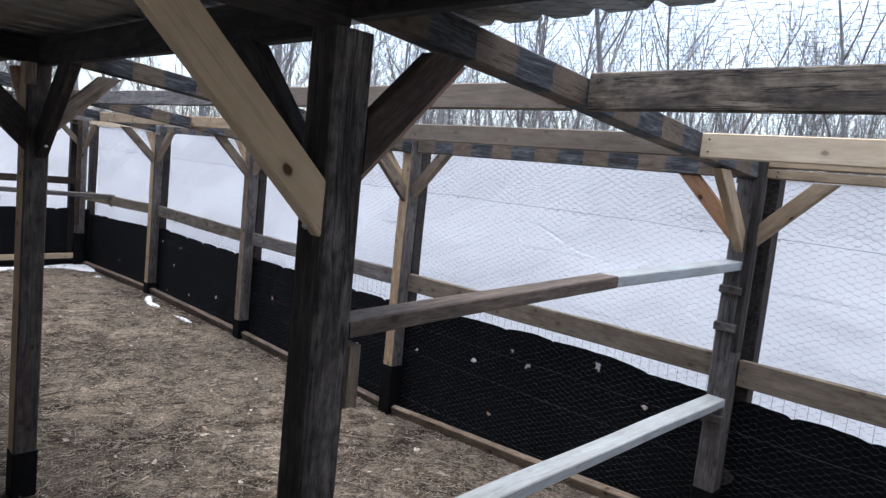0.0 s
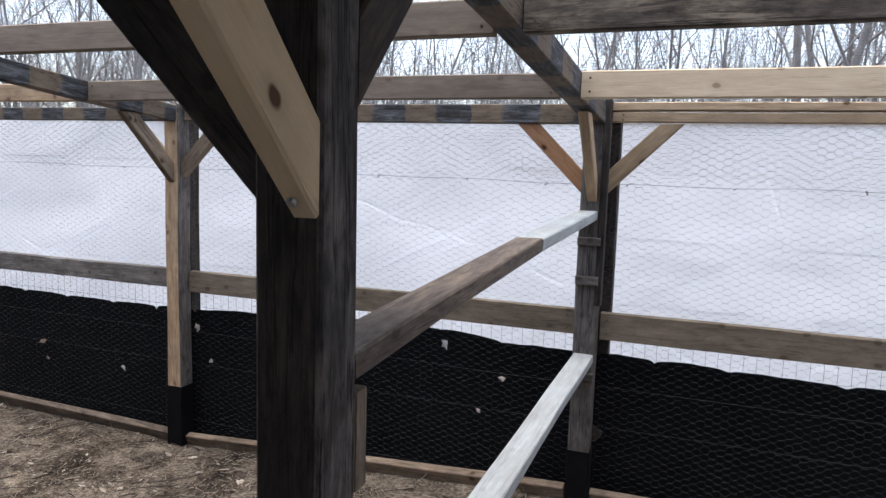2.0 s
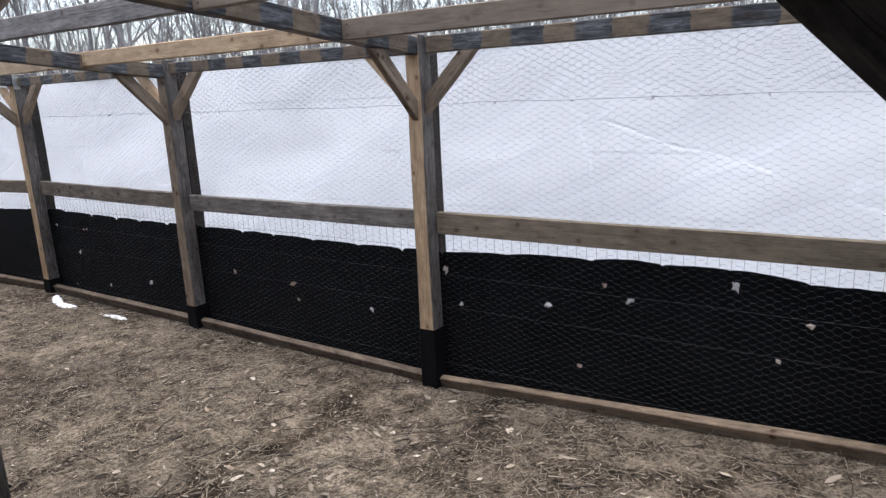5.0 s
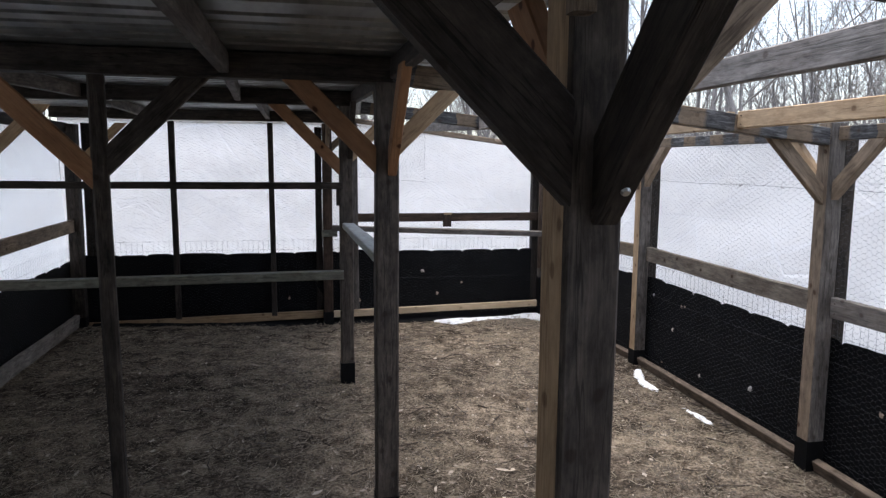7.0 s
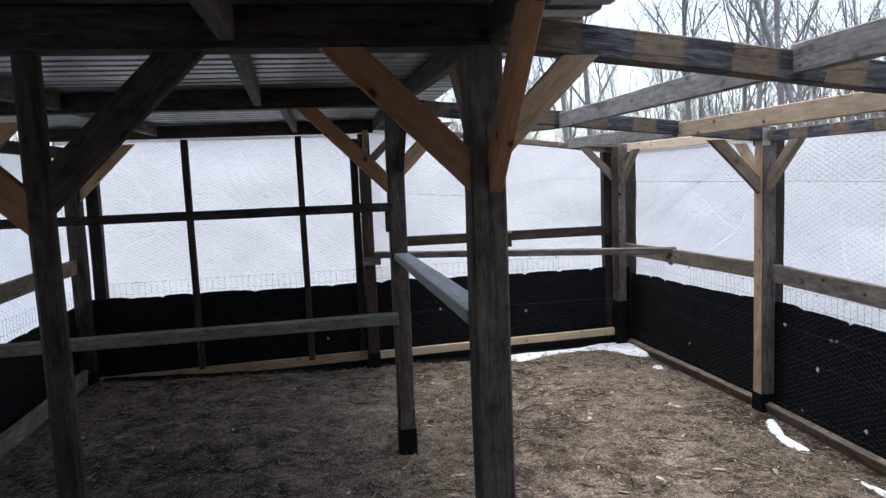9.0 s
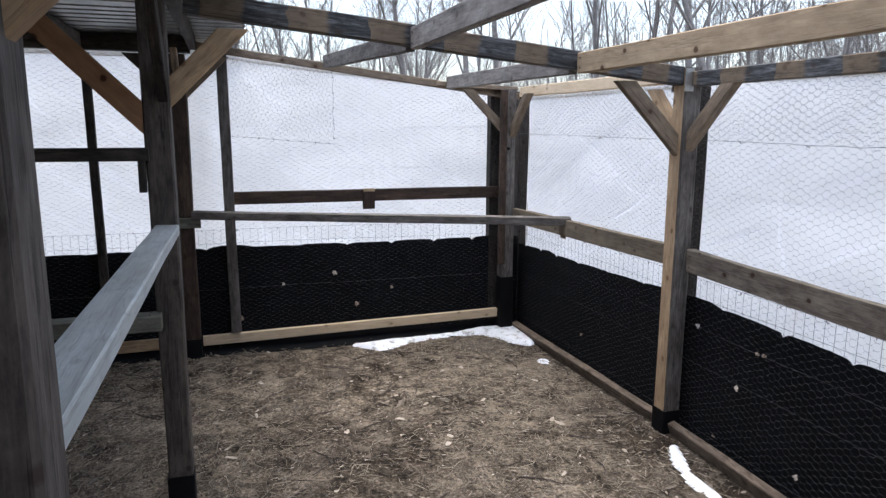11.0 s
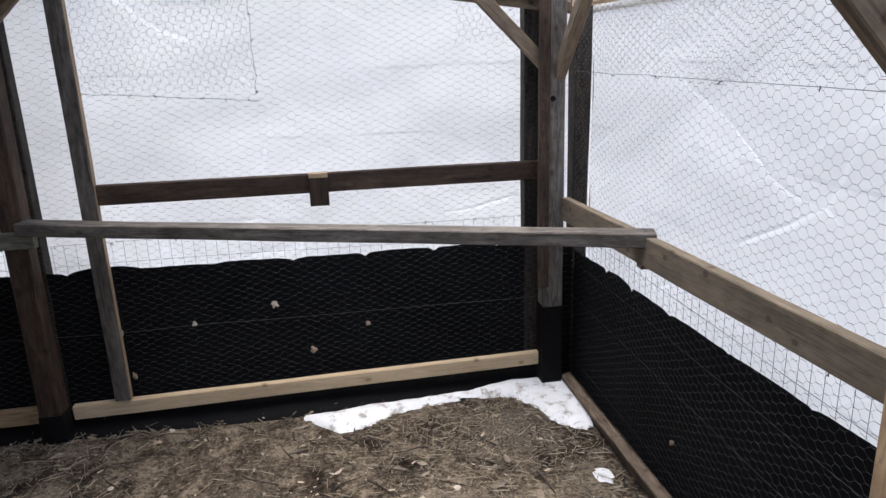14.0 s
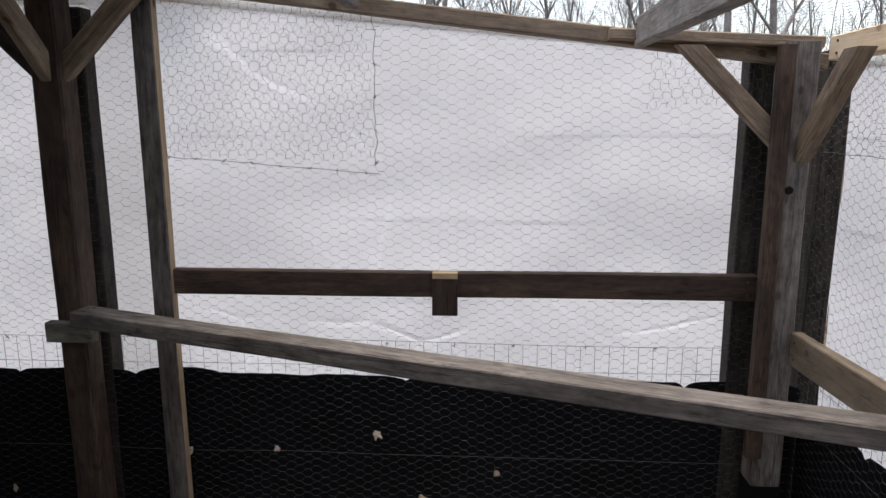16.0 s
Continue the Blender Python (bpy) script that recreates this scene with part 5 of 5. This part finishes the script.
snow("snow_patch", -1.3, -0.7, 3.1, 3.32, lambda x, y: 0.0 - 60 * (y - 3.24) ** 2 - 12 * (x + 1.0) ** 2, 0.02, "thin remnant of snow by the post")


# ---- bare woods outside ----
def tree_meshes(seed, height, lean):
    rr = random.Random(seed)
    trunk, twigs_ = ([], []), ([], [])

    def tube(store, pts, radii, sides):
        verts, faces = store
        b0 = len(verts)
        for p, rad in zip(pts, radii):
            for k in range(sides):
                a = 6.2832 * k / sides
                verts.append((p.x + math.cos(a) * rad, p.y + math.sin(a) * rad, p.z))
        for i in range(len(pts) - 1):
            for k in range(sides):
                k2 = (k + 1) % sides
                faces.append((b0 + i * sides + k, b0 + i * sides + k2, b0 + (i + 1) * sides + k2, b0 + (i + 1) * sides + k))

    def grow(p, d, length, rad, level):
        n = (7, 4, 3, 2)[level]
        pts, radii = [p.copy()], [rad]
        q, dd = p.copy(), d.copy()
        for i in range(n):
            dd = (dd + Vector((rr.uniform(-1, 1), rr.uniform(-1, 1), rr.uniform(-0.4, 0.7))) * (0.07 if level == 0 else 0.20)).normalized()
            q = q + dd * (length / n)
            pts.append(q.copy())
            radii.append(rad * (1 - 0.80 * (i + 1) / n) + 0.0025)
        tube(trunk if level == 0 else twigs_, pts, radii, 7 if level == 0 else (4 if level == 1 else 3))
        if level >= 3:
            return
        kids = (14, 8, 5)[level]
        for _ in range(kids):
            f = rr.uniform(0.22 if level == 0 else 0.15, 1.0)
            i = min(n - 1, int(f * n))
            base = pts[i].lerp(pts[i + 1], f * n - i)
            w = rr.uniform(0, 6.2832)
            out = Vector((math.cos(w), math.sin(w), rr.uniform(0.35, 1.2) if level == 0 else rr.uniform(-0.1, 0.9))).normalized()
            nd = (dd * 0.55 + out * 0.75).normalized()
            grow(base, nd, length * rr.uniform(0.26, 0.5) * (1.15 - 0.4 * f), radii[i] * rr.uniform(0.35, 0.6), level + 1)

    grow(Vector((0, 0, -0.3)), Vector((lean, 0.02, 1)).normalized(), height, height * 0.008 + 0.015, 0)
    return raw_mesh("trunk", *trunk, True), raw_mesh("crown", *twigs_, True)


TREES = []
for k, (h, lean) in enumerate([(11.0, 0.05), (13.0, -0.12), (9.5, 0.16), (12.0, 0.28), (7.5, -0.05), (10.0, -0.22)]):
    tm, bm_ = tree_meshes(40 + k, h, lean)
    tr = empty("bare_tree", (0, 0, 0), "leafless grey tree of the woods outside", "tree", "bare trees")
    obj("trunk", tm, BARK, tr), obj("crown", bm_, BARK, tr)
    TREES.append(tr)
rt = random.Random(77)
spots = []
while len(spots) < 165:
    if rt.random() < 0.68:
        x, y = rt.uniform(-48, 24), 11 + 32 * rt.random() ** 0.9
    else:
        x, y = -17 - 34 * rt.random(), rt.uniform(-24, 14)
    if all((x - a) ** 2 + (y - b) ** 2 > 1.4 for a, b in spots):
        spots.append((x, y))
for k, (x, y) in enumerate(spots):
    src = TREES[k % 6]
    m = Matrix.Translation((x, y, ground_z(x, y) - 0.1)) @ pose(0, 0, 0, 0, 0, rt.uniform(0, 360)) @ Matrix.Scale(rt.uniform(0.75, 1.2), 4)
    if k < 6:
        src.matrix_basis = m
    else:
        c = copy_thing(src, m)
        c.matrix_basis = m


def far_woods():
    rr = random.Random(91)
    P, Q, R = [], [], []

    def limb(p, d, length, rad, n, wander):
        """A crooked tapering limb; gives back its joints."""
        joints = [p]
        for i in range(n):
            d = (d + Vector((rr.uniform(-1, 1), rr.uniform(-1, 1), rr.uniform(-0.3, 0.5))) * wander).normalized()
            q = p + d * (length / n)
            P.append(tuple(p)), Q.append(tuple(q)), R.append(rad * (1 - 0.85 * i / n))
            p = q
            joints.append(p)
        return joints

    for _ in range(2700):
        a = rr.uniform(-0.9, 4.0)
        dist = rr.uniform(36, 85)
        x, y = -4 - math.cos(a - 0.3) * dist, 2 + math.sin(a - 0.3) * dist
        h = rr.uniform(6, 13)
        if x < -25 and abs(y) < 26:
            h *= 0.4
        rad = rr.uniform(0.035, 0.11)
        stem = limb(Vector((x, y, -0.4)), Vector((rr.uniform(-0.14, 0.14), rr.uniform(-0.14, 0.14), 1)).normalized(), h, rad, 5, 0.07)
        for _b in range(9):
            f = rr.uniform(0.8, 4.9)
            i = int(f)
            b = stem[i].lerp(stem[i + 1], f - i)
            w = rr.uniform(0, 6.2832)
            bough = limb(b, Vector((math.cos(w), math.sin(w), rr.uniform(0.6, 2.0))).normalized(), h * rr.uniform(0.10, 0.28), rad * rr.uniform(0.22, 0.42), 2, 0.2)
            for j in bough[1:]:
                w += rr.uniform(-1.5, 1.5)
                limb(j, Vector((math.cos(w), math.sin(w), rr.uniform(0.2, 1.6))).normalized(), rr.uniform(0.4, 1.1), 0.009, 1, 0.2)
    # undergrowth: thin saplings between the trunks
    for _ in range(3600):
        a = rr.uniform(-0.9, 4.0) - 0.3
        dist = rr.uniform(24, 62)
        x, y = -4 - math.cos(a) * dist, 2 + math.sin(a) * dist
        h = rr.uniform(3.5, 8.5) * (0.45 if x < -22 and abs(y) < 24 else 1.0)
        stem = limb(Vector((x, y, -0.3)), Vector((rr.uniform(-0.3, 0.3), rr.uniform(-0.3, 0.3), 1)).normalized(), h, rr.uniform(0.012, 0.035), 3, 0.12)
        for j in stem[1:]:
            w = rr.uniform(0, 6.2832)
            limb(j, Vector((math.cos(w), math.sin(w), rr.uniform(0.3, 1.5))).normalized(), h * rr.uniform(0.12, 0.3), 0.011, 2, 0.3)
    prisms("far_woods", P, Q, R, BARK, "grey leafless woods in the distance", "woods")


far_woods()
